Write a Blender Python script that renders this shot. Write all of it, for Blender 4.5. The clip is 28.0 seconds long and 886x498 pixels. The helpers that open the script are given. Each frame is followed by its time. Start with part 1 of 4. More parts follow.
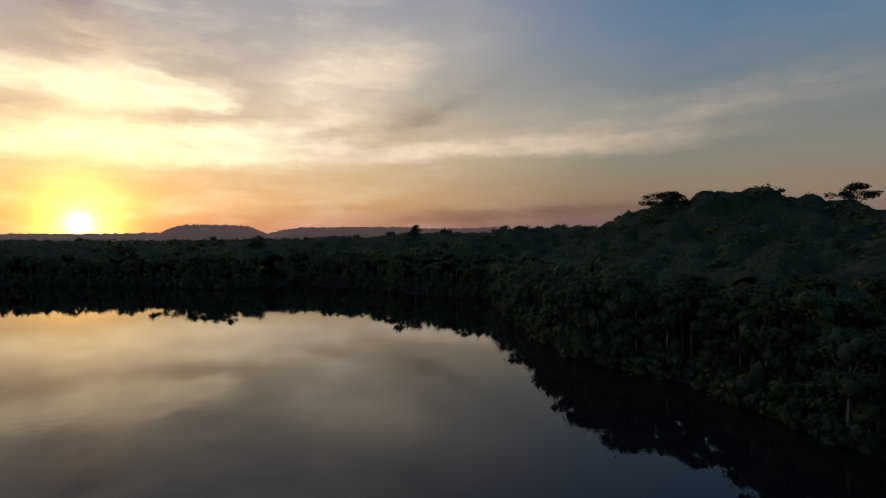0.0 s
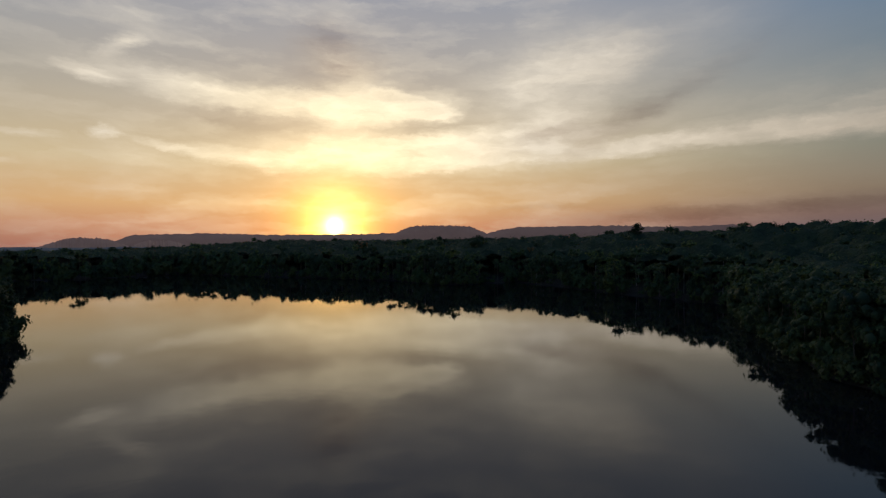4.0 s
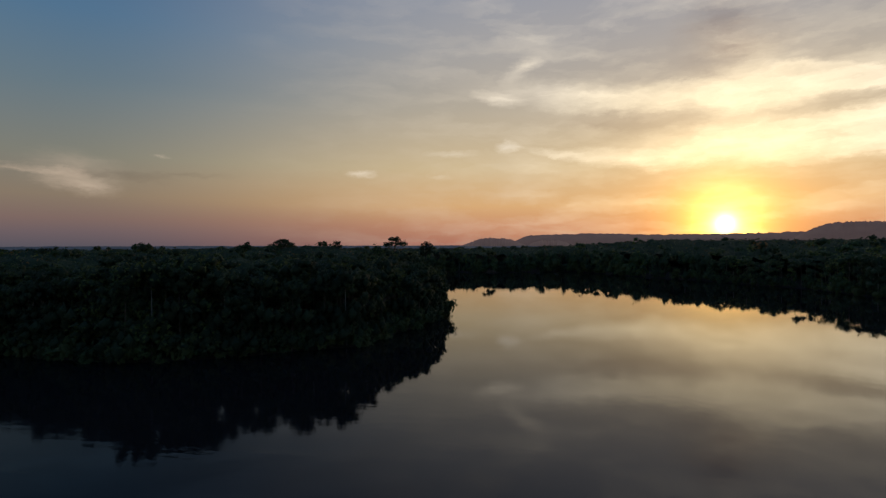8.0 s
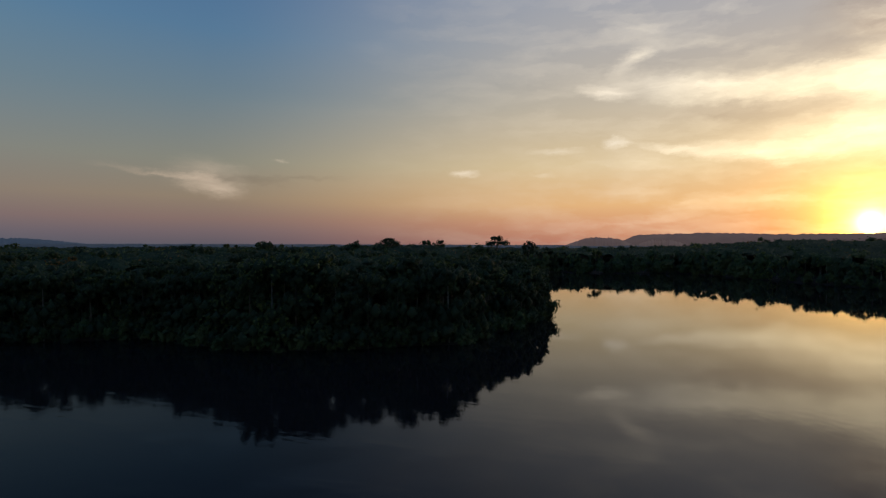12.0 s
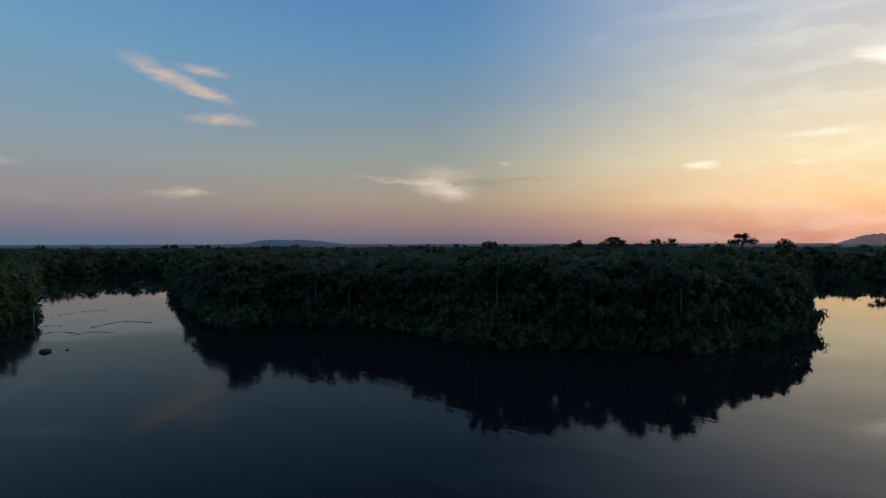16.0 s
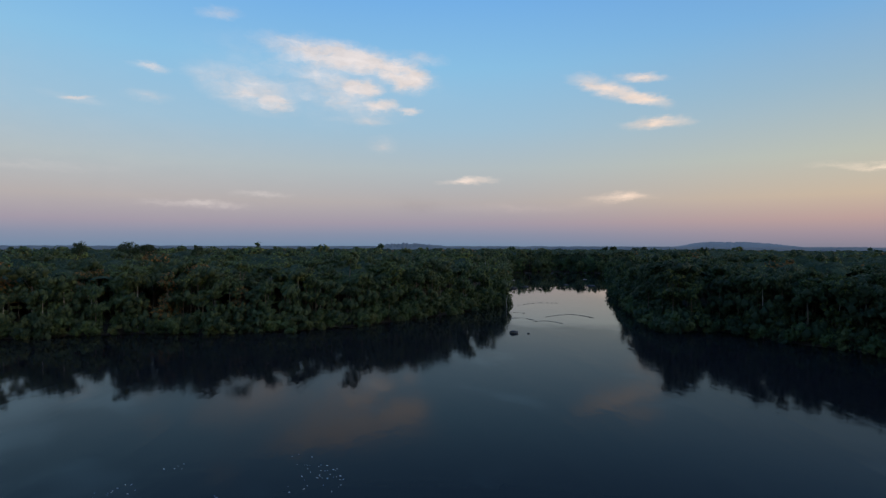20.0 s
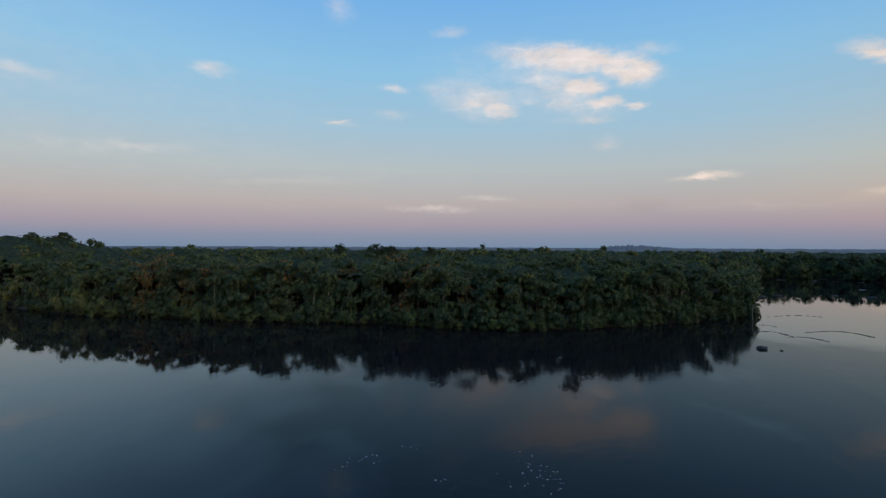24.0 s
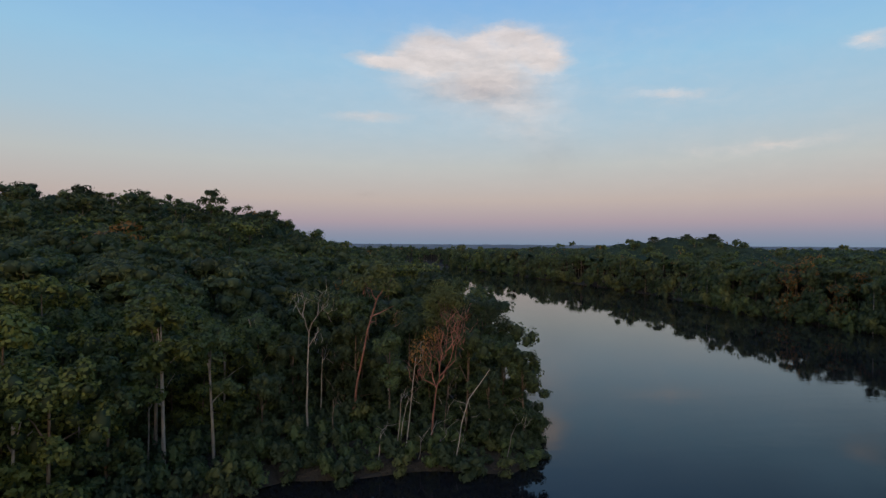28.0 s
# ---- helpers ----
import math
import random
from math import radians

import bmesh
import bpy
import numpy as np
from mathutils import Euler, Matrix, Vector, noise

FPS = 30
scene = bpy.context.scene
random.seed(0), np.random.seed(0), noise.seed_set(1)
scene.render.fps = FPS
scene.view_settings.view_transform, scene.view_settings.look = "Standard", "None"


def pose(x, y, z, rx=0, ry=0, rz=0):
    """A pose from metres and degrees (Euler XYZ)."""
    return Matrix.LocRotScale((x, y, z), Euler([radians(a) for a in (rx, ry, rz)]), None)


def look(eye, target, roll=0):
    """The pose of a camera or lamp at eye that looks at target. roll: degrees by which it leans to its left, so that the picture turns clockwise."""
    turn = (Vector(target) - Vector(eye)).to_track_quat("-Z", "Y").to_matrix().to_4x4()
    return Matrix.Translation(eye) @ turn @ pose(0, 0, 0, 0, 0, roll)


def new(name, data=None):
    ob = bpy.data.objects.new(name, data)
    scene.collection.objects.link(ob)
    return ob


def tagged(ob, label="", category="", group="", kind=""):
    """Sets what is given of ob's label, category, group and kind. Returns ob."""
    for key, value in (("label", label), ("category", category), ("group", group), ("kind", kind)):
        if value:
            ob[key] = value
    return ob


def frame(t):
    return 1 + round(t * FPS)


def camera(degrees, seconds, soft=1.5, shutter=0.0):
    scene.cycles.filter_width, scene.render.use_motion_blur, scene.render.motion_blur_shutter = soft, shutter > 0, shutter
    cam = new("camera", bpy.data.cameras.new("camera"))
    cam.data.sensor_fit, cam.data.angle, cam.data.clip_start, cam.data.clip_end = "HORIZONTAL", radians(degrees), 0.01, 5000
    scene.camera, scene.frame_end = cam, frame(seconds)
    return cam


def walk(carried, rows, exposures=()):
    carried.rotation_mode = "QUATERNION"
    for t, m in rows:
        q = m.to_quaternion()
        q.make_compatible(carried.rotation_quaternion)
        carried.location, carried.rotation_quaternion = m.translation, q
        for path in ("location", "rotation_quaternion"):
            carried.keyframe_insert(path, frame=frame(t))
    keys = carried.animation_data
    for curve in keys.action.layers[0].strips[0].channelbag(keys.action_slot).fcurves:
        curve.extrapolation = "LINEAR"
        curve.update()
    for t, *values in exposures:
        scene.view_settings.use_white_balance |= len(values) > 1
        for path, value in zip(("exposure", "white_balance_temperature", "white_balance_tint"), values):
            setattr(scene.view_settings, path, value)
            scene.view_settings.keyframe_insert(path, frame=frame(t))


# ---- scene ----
cam = camera(78.6, 28.0, soft=1.35)
EYE = (0.0, 0.0, 36.0)
# seconds, yaw, pitch, roll: the craft hovers over the river and turns
PATH = (
    (0, -0.00, -0.70, 0.38), (0.5, 3.46, -0.67, 0.40), (1, 8.81, -0.64, 0.34), (1.5, 10.20, -0.61, 0.38),
    (2, 14.06, -0.63, 0.19), (2.5, 15.23, -0.62, 0.25), (3, 19.56, -0.56, 0.36), (3.5, 21.80, -0.59, 0.42),
    (5.5, 31.17, -0.33, -0.04), (6, 38.41, -0.38, 0.01), (6.5, 42.50, -0.50, 0.30), (7, 47.21, -0.41, -0.04),
    (7.5, 54.05, -0.48, 0.21), (8, 61.43, -0.47, 0.11), (8.5, 62.71, -0.43, 0.06), (9, 64.78, -0.48, 0.01),
    (9.5, 65.84, -0.52, -0.13), (10, 66.86, -0.53, -0.02), (10.5, 68.51, -0.54, -0.25), (11, 69.41, -0.54, 0.06),
    (11.5, 71.42, -0.54, -0.48), (12, 72.22, -0.56, -0.17), (12.5, 74.70, -0.59, -0.29), (14.5, 79.61, -0.63, -0.14),
    (15, 81.08, -0.65, -0.12), (15.5, 86.75, -0.69, 0.03), (16, 95.44, -0.63, 0.13), (16.5, 102.30, -0.63, 0.28),
    (17, 111.34, -0.56, 0.11), (17.5, 116.01, -0.55, 0.37), (18, 124.38, -0.47, -0.02), (18.5, 127.63, -0.45, -0.07),
    (19, 131.99, -0.46, -0.23), (19.5, 133.97, -0.46, -0.20), (20, 139.30, -0.40, -0.12), (20.5, 141.16, -0.37, -0.17),
    (22.5, 151.30, -0.33, -0.11), (23, 156.86, -0.30, -0.23), (23.5, 161.13, -0.30, -0.20), (24, 162.39, -0.28, -0.26),
    (24.5, 165.38, -0.28, -0.35), (25, 166.46, -0.27, -0.27), (25.5, 167.01, -0.27, -0.27), (26, 169.74, -0.26, -0.38),
    (26.5, 174.20, -0.26, -0.35), (27, 179.26, -0.23, -0.20), (27.5, 186.49, -0.24, -0.36), (27.6, 187.80, -0.27, -0.36),
    (27.7, 196.82, -0.35, -0.37), (27.8, 205.83, -0.43, -0.37), (27.9, 214.85, -0.51, -0.37), (28, 223.87, -0.59, -0.37),
)

# seconds, stops, white balance
EXPOSURES = ((0, -1.20, 6900, 14), (1.5, -1.26, 6700, 13), (3, -1.32, 6480, 11), (6, -1.35, 6230, 9), (7.5, -1.35, 6400, 10), (9, -1.33, 6600, 11), (11, -1.26, 6550, 10), (12.5, -1.12, 6450, 10), (14.5, -0.95, 6300, 10), (15.0, -0.90, 6200, 10),
             (15.5, -0.80, 6080, 9), (16.0, -0.66, 6000, 9), (17.0, -0.36, 5960, 8), (18.0, -0.12, 6120, 9), (19.5, -0.03, 6170, 9), (22.0, 0.0, 6250, 9), (26.0, 0.0, 6350, 9), (27.0, 0.0, 6450, 10), (28.0, 0.04, 6750, 13))
walk(cam, [(t, pose(*EYE, 90 + p, r, y)) for t, y, p, r in PATH], EXPOSURES)

# ---------------------------------------------------------------- sky and sun
SUN_AZ, SUN_EL = 33.9, 1.9
MID_AZ = 95.0
# bearing, height, half width, half height, lean (degrees), density
SUNSET_CLOUDS = (
    (46.3, 14.8, 10.5, 1.25, 4, 0.9), (33.5, 14.6, 6.0, 1.2, 6, 0.6), (27.4, 13.7, 5.8, 1.5, -6, 0.95), (52.8, 17.9, 2.0, 0.8, -28, 0.8),
    (55.8, 14.8, 2.3, 0.7, 8, 0.7), (37.4, 13.2, 13.9, 1.1, 0, 0.5), (33.4, 9.2, 10.7, 1.7, 0, 1), (44.5, 8.8, 6.6, 0.8, 6, 0.5),
    (54.6, 10.1, 1.2, 0.7, -30, 0.7), (51.0, 9.6, 3.6, 0.4, 12, 0.35), (32.6, 17.6, 5.1, 1.7, 25, 0.4), (31.2, 16.0, 7.0, 2.6, 10, 0.3),
    (26.7, 10.7, 9.5, 1.2, 0, 0.55), (36.2, 12.0, 4.3, 1.4, 0, 0.3),
)
SUNSET_STREAKS = (
    (22.3, 10.2, 7.4, 1.2, -8, 0.9), (13.3, 9.8, 9.5, 0.9, -9, 0.7), (10.5, 12.0, 4.2, 1.7, -12, 0.5), (13.7, 16.2, 8.9, 4.2, -20, 0.45),
    (-5.9, 10.2, 13.7, 1.0, -4, 0.45), (15.6, 8.4, 13.1, 1.1, -4, 0.7), (25.2, 14.1, 3.4, 0.8, 15, 0.8), (9.6, 16.1, 6.4, 3.5, -20, 0.45),
    (-12.7, 9.6, 15.4, 0.9, -1, 0.62), (-26.9, 12.6, 15.7, 1.9, -4, 0.34), (-5.8, 12.5, 11.8, 1.8, -8, 0.25), (0.1, 19.4, 9.0, 3.0, -15, 0.3),
    (-29.7, 16.9, 14.9, 6.2, 0, 0.16),
)
CLOUDLETS = (
    (60.4, 9.3, 2.6, 0.4, 0, 0.6), (69.8, 7.5, 1.4, 0.4, -4, 0.75), (61.5, 7.3, 1.7, 0.3, 0, 0.35), (95.7, 6.6, 3.2, 1.5, 6, 0.50),
    (95.1, 5.3, 2.5, 0.7, 8, 0.5), (99.8, 6.6, 4.3, 0.3, 5, 0.45), (88.8, 8.5, 0.6, 0.2, 0, 0.4), (122.7, 15.6, 3.0, 0.8, 18, 0.95),
    (118.6, 14.3, 2.0, 0.6, 14, 0.95), (119.3, 16.4, 2.1, 0.4, 8, 0.8), (118.0, 12.0, 2.6, 0.5, 3, 0.85), (121.0, 4.8, 2.3, 0.4, 0, 0.5),
    (142.7, 13.8, 1.0, 0.3, 0, 0.9), (136.4, 6.7, 2.5, 0.3, 0, 0.85), (141.4, 18.8, 2.2, 0.5, 5, 0.5), (121.6, 4.7, 3.3, 0.5, -6, 0.35),
    (131.2, 3.7, 6.5, 0.5, 0, 0.2),
)
CLOUD_FIELD = (
    (152.5, 19.0, 4.8, 1.0, 8, 0.8), (147.3, 18.4, 5.6, 1.1, 14, 0.85), (143.3, 17.1, 2.0, 1.2, 5, 1), (147.9, 15.9, 1.6, 0.8, 0, 1),
    (151.0, 16.7, 2.3, 0.9, 10, 0.45), (156.4, 14.0, 1.4, 0.6, 6, 0.95), (159.6, 15.0, 3.9, 1.4, 15, 0.66), (145.5, 14.3, 1.5, 0.5, 0, 0.9),
    (149.0, 14.3, 4.1, 0.9, 10, 0.35), (147.9, 12.8, 2.7, 0.4, 0, 0.35), (145.7, 10.3, 1.3, 0.8, 0, 0.3), (150.8, 17.2, 9.8, 2.6, 8, 0.22),
    (154.7, 15.9, 8.3, 2.6, 12, 0.24), (163.2, 4.0, 4.5, 0.4, 0, 0.22), (161.7, 21.5, 1.8, 0.5, -8, 0.5), (163.7, 4.0, 3.6, 0.3, 0, 0.25),
    (157.8, 5.1, 2.3, 0.3, 0, 0.4),
)
HIGH_PUFFS = (
    (167.2, 16.0, 1.1, 0.4, 8, 0.5), (173.6, 12.7, 2.0, 0.4, 5, 0.3), (185.5, 16.7, 1.6, 0.6, 0, 0.4), (173.4, 23.4, 1.5, 1.2, 30, 0.45),
    (167.5, 16.1, 1.6, 0.3, 0, 0.45), (173.6, 12.8, 1.1, 0.2, -8, 0.7), (168.0, 13.6, 1.6, 0.5, 0, 0.35), (177.4, 6.6, 6.3, 0.4, -3, 0.18),
    (193.3, 9.1, 6.7, 0.4, 2, 0.15), (171.5, 8.1, 24.9, 7.2, 0, 0.12), (200.5, 14.4, 3.2, 0.4, 3, 0.28), (194.3, 8.9, 7.7, 0.5, -4, 0.12),
    (185.6, 16.7, 1.1, 0.7, -6, 0.3),
)
CUMULUS = (
    (202.4, 14.3, 4.3, 0.7, 6, 0.15), (220.7, 18.4, 7.8, 2.7, -4, 0.45), (221.3, 19.4, 7.2, 1.6, -2, 0.4), (218.9, 15.5, 7.7, 3.6, 12, 0.26),
    (223.0, 15.8, 33.5, 11.4, 0, 0.28), (218.0, 20.3, 3.3, 1.3, -8, 0.9), (226.3, 19.4, 2.6, 1.7, -10, 0.8), (231.2, 18.5, 2.4, 0.6, 6, 0.85),
    (213.3, 18.9, 2.1, 1.3, 10, 0.95), (219.5, 16.8, 6.5, 2.1, 8, 0.3), (215.9, 13.2, 4.7, 2.7, 20, 0.2), (231.6, 13.0, 3.5, 0.5, 0, 0.4),
)
DARK_STREAKS = (
    (-16.0, 3.0, 17.0, 2.0, 0, 0.50), (-2.0, 2.4, 9.0, 1.1, -2, 0.30), (45.0, 12.2, 7.0, 0.7, 3, 0.40), (35.0, 21.0, 2.4, 3.4, 0, 0.2),
    (33.7, 18.4, 4.5, 2.8, 0, 0.75), (41.5, 12.8, 6.5, 0.7, 6, 0.3), (26.3, 12.1, 4.7, 0.7, -5, 0.3), (13.2, 3.6, 7.0, 0.4, -2, 0.35),
    (12.0, 11.3, 3.6, 0.6, -15, 0.25), (2.3, 12.6, 10.4, 1.3, -26, 0.5), (9.1, 11.3, 7.5, 0.8, -16, 0.35), (-6.9, 2.9, 17.7, 0.5, -2, 0.4),
    (-4.7, 21.9, 9.5, 3.6, -15, 0.12), (8.4, 12.8, 8.2, 0.9, -18, 0.15), (92.0, 6.1, 4.0, 0.4, 3, 0.45), (86.7, 6.6, 4.1, 0.3, -4, 0.35),
    (141.4, 3.8, 2.2, 0.9, 0, 0.14), (142.8, 4.7, 2.3, 1.1, 0, 0.16), (212.4, 8.6, 3.4, 2.3, -10, 0.22), (232.4, 5.1, 1.4, 0.4, 0, 0.2),
    (220.0, 15.5, 6.6, 1.8, 0, 0.5), (215.3, 11.8, 4.1, 2.4, 15, 0.15),
)



def way(az, el):
    a, e = radians(az), radians(el)
    return Vector((-math.sin(a) * math.cos(e), math.cos(a) * math.cos(e), math.sin(e)))


def lin(c):
    c = c / 255.0
    return c / 12.92 if c <= 0.04045 else ((c + 0.055) / 1.055) ** 2.4


class Nodes:
    def __init__(self, tree):
        self.tree = tree
        tree.nodes.clear()

    def add(self, kind, **props):
        n = self.tree.nodes.new(kind)
        for key, value in props.items():
            setattr(n, key, value)
        return n

    def wire(self, a, b):
        self.tree.links.new(a, b)

    def put(self, socket, value):
        if isinstance(value, bpy.types.NodeSocket):
            self.wire(value, socket)
        else:
            socket.default_value = value

    def math(self, op, a, b=0.0, c=0.0, clamp=False):
        n = self.add("ShaderNodeMath", operation=op, use_clamp=clamp)
        for i, v in enumerate((a, b, c)):
            self.put(n.inputs[i], v)
        return n.outputs[0]

    def vec(self, op, a, b=(0, 0, 0)):
        n = self.add("ShaderNodeVectorMath", operation=op)
        self.put(n.inputs[0], a)
        self.put(n.inputs[1], b)
        return n.outputs["Value"] if op in ("DOT_PRODUCT", "LENGTH") else n.outputs[0]

    def span(self, v, a, b, c=0.0, d=1.0, kind="LINEAR"):
        n = self.add("ShaderNodeMapRange", interpolation_type=kind)
        for i, x in enumerate((v, a, b, c, d)):
            self.put(n.inputs[i], x)
        return n.outputs[0]

    def ramp(self, v, stops):
        n = self.add("ShaderNodeValToRGB")
        e = n.color_ramp.elements
        while len(e) < len(stops):
            e.new(0.5)
        for el, (pos, col) in zip(e, stops):
            el.position, el.color = pos, (*col, 1)
        self.put(n.inputs[0], v)
        return n.outputs[0]

    def mix(self, f, a, b, blend="MIX"):
        n = self.add("ShaderNodeMix", data_type="RGBA", blend_type=blend)
        self.put(n.inputs[0], f)
        self.put(n.inputs[6], a)
        self.put(n.inputs[7], b)
        return n.outputs[2]

    def noise(self, v, scale, detail=4.0, rough=0.5, out=0):
        n = self.add("ShaderNodeTexNoise")
        if v is not None:
            self.wire(v, n.inputs["Vector"])
        n.inputs["Scale"].default_value, n.inputs["Detail"].default_value, n.inputs["Roughness"].default_value = scale, detail, rough
        return n.outputs[out]


def build_sky():
    world = bpy.data.worlds.new("sky")
    scene.world = world
    world.use_nodes = True
    n = Nodes(world.node_tree)
    d = n.add("ShaderNodeTexCoord").outputs["Generated"]
    z = n.add("ShaderNodeSeparateXYZ")
    n.wire(d, z.inputs[0])
    el = n.math("DEGREES", n.math("ARCSINE", z.outputs[2]))
    az = n.math("DEGREES", n.math("ARCTAN2", n.vec("DOT_PRODUCT", d, way(MID_AZ + 90, 0)), n.vec("DOT_PRODUCT", d, way(MID_AZ, 0))))
    side_of_sun = n.math("ADD", az, MID_AZ - SUN_AZ)
    off = n.math("ABSOLUTE", side_of_sun)
    theta = n.math("DEGREES", n.math("ARCCOSINE", n.math("MINIMUM", n.vec("DOT_PRODUCT", d, way(SUN_AZ, SUN_EL)), 0.999999)))

    def grade(gain, stops):
        return n.ramp(n.math("DIVIDE", el, 60.0), [(e / 60.0, [lin(c) * gain for c in rgb]) for e, rgb in stops])
    sunny = grade(2.5, ((0, (165, 110, 96)), (2, (191, 136, 106)), (4, (209, 166, 118)), (8, (203, 182, 144)), (14, (177, 168, 152)), (20, (161, 160, 160)), (27, (140, 148, 164)), (60, (75, 100, 138))))
    side = grade(1.34, ((0, (118, 112, 124)), (1.2, (142, 124, 130)), (2.4, (164, 136, 130)), (4.5, (178, 158, 136)), (8, (166, 166, 152)), (14, (134, 158, 172)), (20, (106, 150, 188)), (27, (88, 134, 186)), (38, (66, 108, 168)), (60, (44, 80, 140))))
    anti = grade(1.0, ((0, (118, 138, 162)), (1.1, (134, 142, 163)), (2.3, (160, 150, 163)), (4.5, (180, 170, 168)), (8, (178, 186, 188)), (12, (160, 190, 208)), (18, (140, 190, 222)), (26, (112, 170, 226)), (38, (78, 132, 204)), (60, (46, 86, 160))))
    base = n.mix(n.span(n.math("ADD", n.math("ADD", off, n.math("MULTIPLY", n.span(side_of_sun, -5.0, 10.0, 0.0, -10.0), n.span(el, 6.0, 15.0, 1.0, 0.0))), n.span(el, 2.5, 13.5, 5.0, -5.0)), 15, 58, kind="SMOOTHSTEP"), sunny, n.mix(n.span(off, 58, 108, kind="SMOOTHSTEP"), side, anti))

    # clouds live on a sheet of bearing and height, pulled about by noise
    flat = n.add("ShaderNodeCombineXYZ")
    n.wire(az, flat.inputs[0])
    n.wire(el, flat.inputs[1])
    sheet = flat.outputs[0]
    wisp = n.vec("MULTIPLY", sheet, (0.26, 1.0, 1.0))
    pull = n.vec("SUBTRACT", n.noise(wisp, 0.35, 6.0, 0.68, 1), (0.5, 0.5, 0.5))
    small = n.vec("SUBTRACT", n.noise(n.vec("MULTIPLY", sheet, (0.5, 1.0, 1.0)), 1.3, 4.0, 0.65, 1), (0.5, 0.5, 0.5))
    bent = n.vec("ADD", sheet, n.mix(n.span(off, 80, 115), n.vec("ADD", n.vec("MULTIPLY", pull, (4.2, 2.2, 0.0)), n.vec("MULTIPLY", small, (1.9, 0.8, 0.0))), n.vec("ADD", n.vec("MULTIPLY", pull, (2.2, 1.7, 0.0)), n.vec("MULTIPLY", small, (1.2, 0.9, 0.0)))))
    streak = n.noise(n.vec("MULTIPLY", bent, (0.26, 0.9, 1.0)), 0.7, 6.0, 0.55)
    puff = n.noise(n.vec("MULTIPLY", bent, (0.55, 1.0, 1.0)), 0.62, 6.0, 0.6)
    grain = n.mix(n.span(off, 70, 105), streak, puff)

    def patches(rows):
        total, here = 0.0, bent
        for k, (a, e, w, h, lean, weight) in enumerate(rows):
            if k % 16 == 15:
                step = n.add("ShaderNodeCombineXYZ")
                n.put(step.inputs[2], n.math("MULTIPLY", total, 1e-6))
                here = n.vec("ADD", bent, step.outputs[0])
            m = n.add("ShaderNodeMapping", vector_type="TEXTURE")
            n.wire(here, m.inputs[0])
            m.inputs["Location"].default_value = (a - MID_AZ, e, 0)
            m.inputs["Rotation"].default_value = (0, 0, radians(lean))
            m.inputs["Scale"].default_value = (w * 1.55, h * 1.55, 1)
            g = n.add("ShaderNodeTexGradient", gradient_type="SPHERICAL")
            n.wire(m.outputs[0], g.inputs[0])
            total = n.math("MULTIPLY_ADD", g.outputs[1], weight, total)
        return total
    light = n.span(patches(SUNSET_CLOUDS + SUNSET_STREAKS + CLOUDLETS + CLOUD_FIELD + HIGH_PUFFS + CUMULUS), 0.0, 1.0)
    dark = n.span(patches(DARK_STREAKS), 0.0, 0.75, 0.0, 0.85, kind="SMOOTHSTEP")
    light = n.span(n.math("MULTIPLY", light, n.span(grain, 0.30, 0.70, n.math("ADD", n.span(off, 50, 110, 0.72, 0.5), n.span(off, 166, 180, 0.0, 0.28)), n.math("ADD", n.span(off, 50, 110, 1.18, 1.4), n.span(off, 166, 180, 0.0, -0.25)))), n.span(off, 50, 110, -0.05, -0.02), n.span(off, 50, 110, 1.05, 1.05), kind="SMOOTHSTEP")
    dark = n.math("MULTIPLY", dark, n.span(grain, 0.7, 0.35, 0.35, 0.8), clamp=True)
    # thin high veil round the sun
    veil = n.math("MULTIPLY", n.span(n.noise(n.vec("MULTIPLY", bent, (0.10, 0.42, 1)), 1.0, 4.0, 0.55), 0.42, 0.75), n.span(off, 50, 18, 0, 0.34))
    white = n.mix(n.span(off, 15, 80), n.mix(n.span(theta, 4, 22), (3.5, 2.9, 1.75, 1), (2.4, 2.16, 1.75, 1)), n.mix(n.span(off, 70, 120), (1.15, 0.80, 0.56, 1), n.mix(n.span(off, 150, 185), (0.86, 0.74, 0.68, 1), (0.72, 0.65, 0.62, 1))))
    white = n.mix(1.0, white, n.span(n.noise(n.vec("MULTIPLY", bent, (0.3, 1.0, 1.0)), 0.9, 4.0, 0.6), 0.3, 0.7, 0.84, 1.1), "MULTIPLY")
    col = n.mix(n.math("MAXIMUM", n.math("MULTIPLY", light, 0.85), veil), base, white)
    col = n.mix(dark, col, n.mix(1.0, col, (0.50, 0.45, 0.48, 1), "MULTIPLY"))
    # the glow round the sun and its disc
    def glow(reach, rgb, old):
        g = n.math("EXPONENT", n.math("DIVIDE", theta, -reach))
        return n.mix(1.0, old, n.mix(g, (0, 0, 0, 1), (*rgb, 1)), "ADD")
    col = glow(1.5, (12.0, 7.0, 0.8), col)
    col = glow(4.2, (2.1, 0.9, 0.0), col)
    col = glow(14.0, (0.32, 0.15, 0.02), col)
    col = glow(0.42, (14.0, 13.0, 10.0), col)
    col = n.mix(n.span(theta, 0.45, 0.1), col, (60, 45, 24, 1))
    air = n.add("ShaderNodeTexSky", sky_type="NISHITA", sun_disc=False, sun_elevation=radians(SUN_EL), sun_rotation=radians(-SUN_AZ))
    col = n.mix(0.012, col, air.outputs[0], "ADD")
    bg = n.add("ShaderNodeBackground")
    n.wire(col, bg.inputs[0])
    bg.inputs[1].default_value = 1.0
    world.cycles.sampling_method, world.cycles.sample_map_resolution = "MANUAL", 1024
    n.wire(bg.outputs[0], n.add("ShaderNodeOutputWorld").inputs[0])


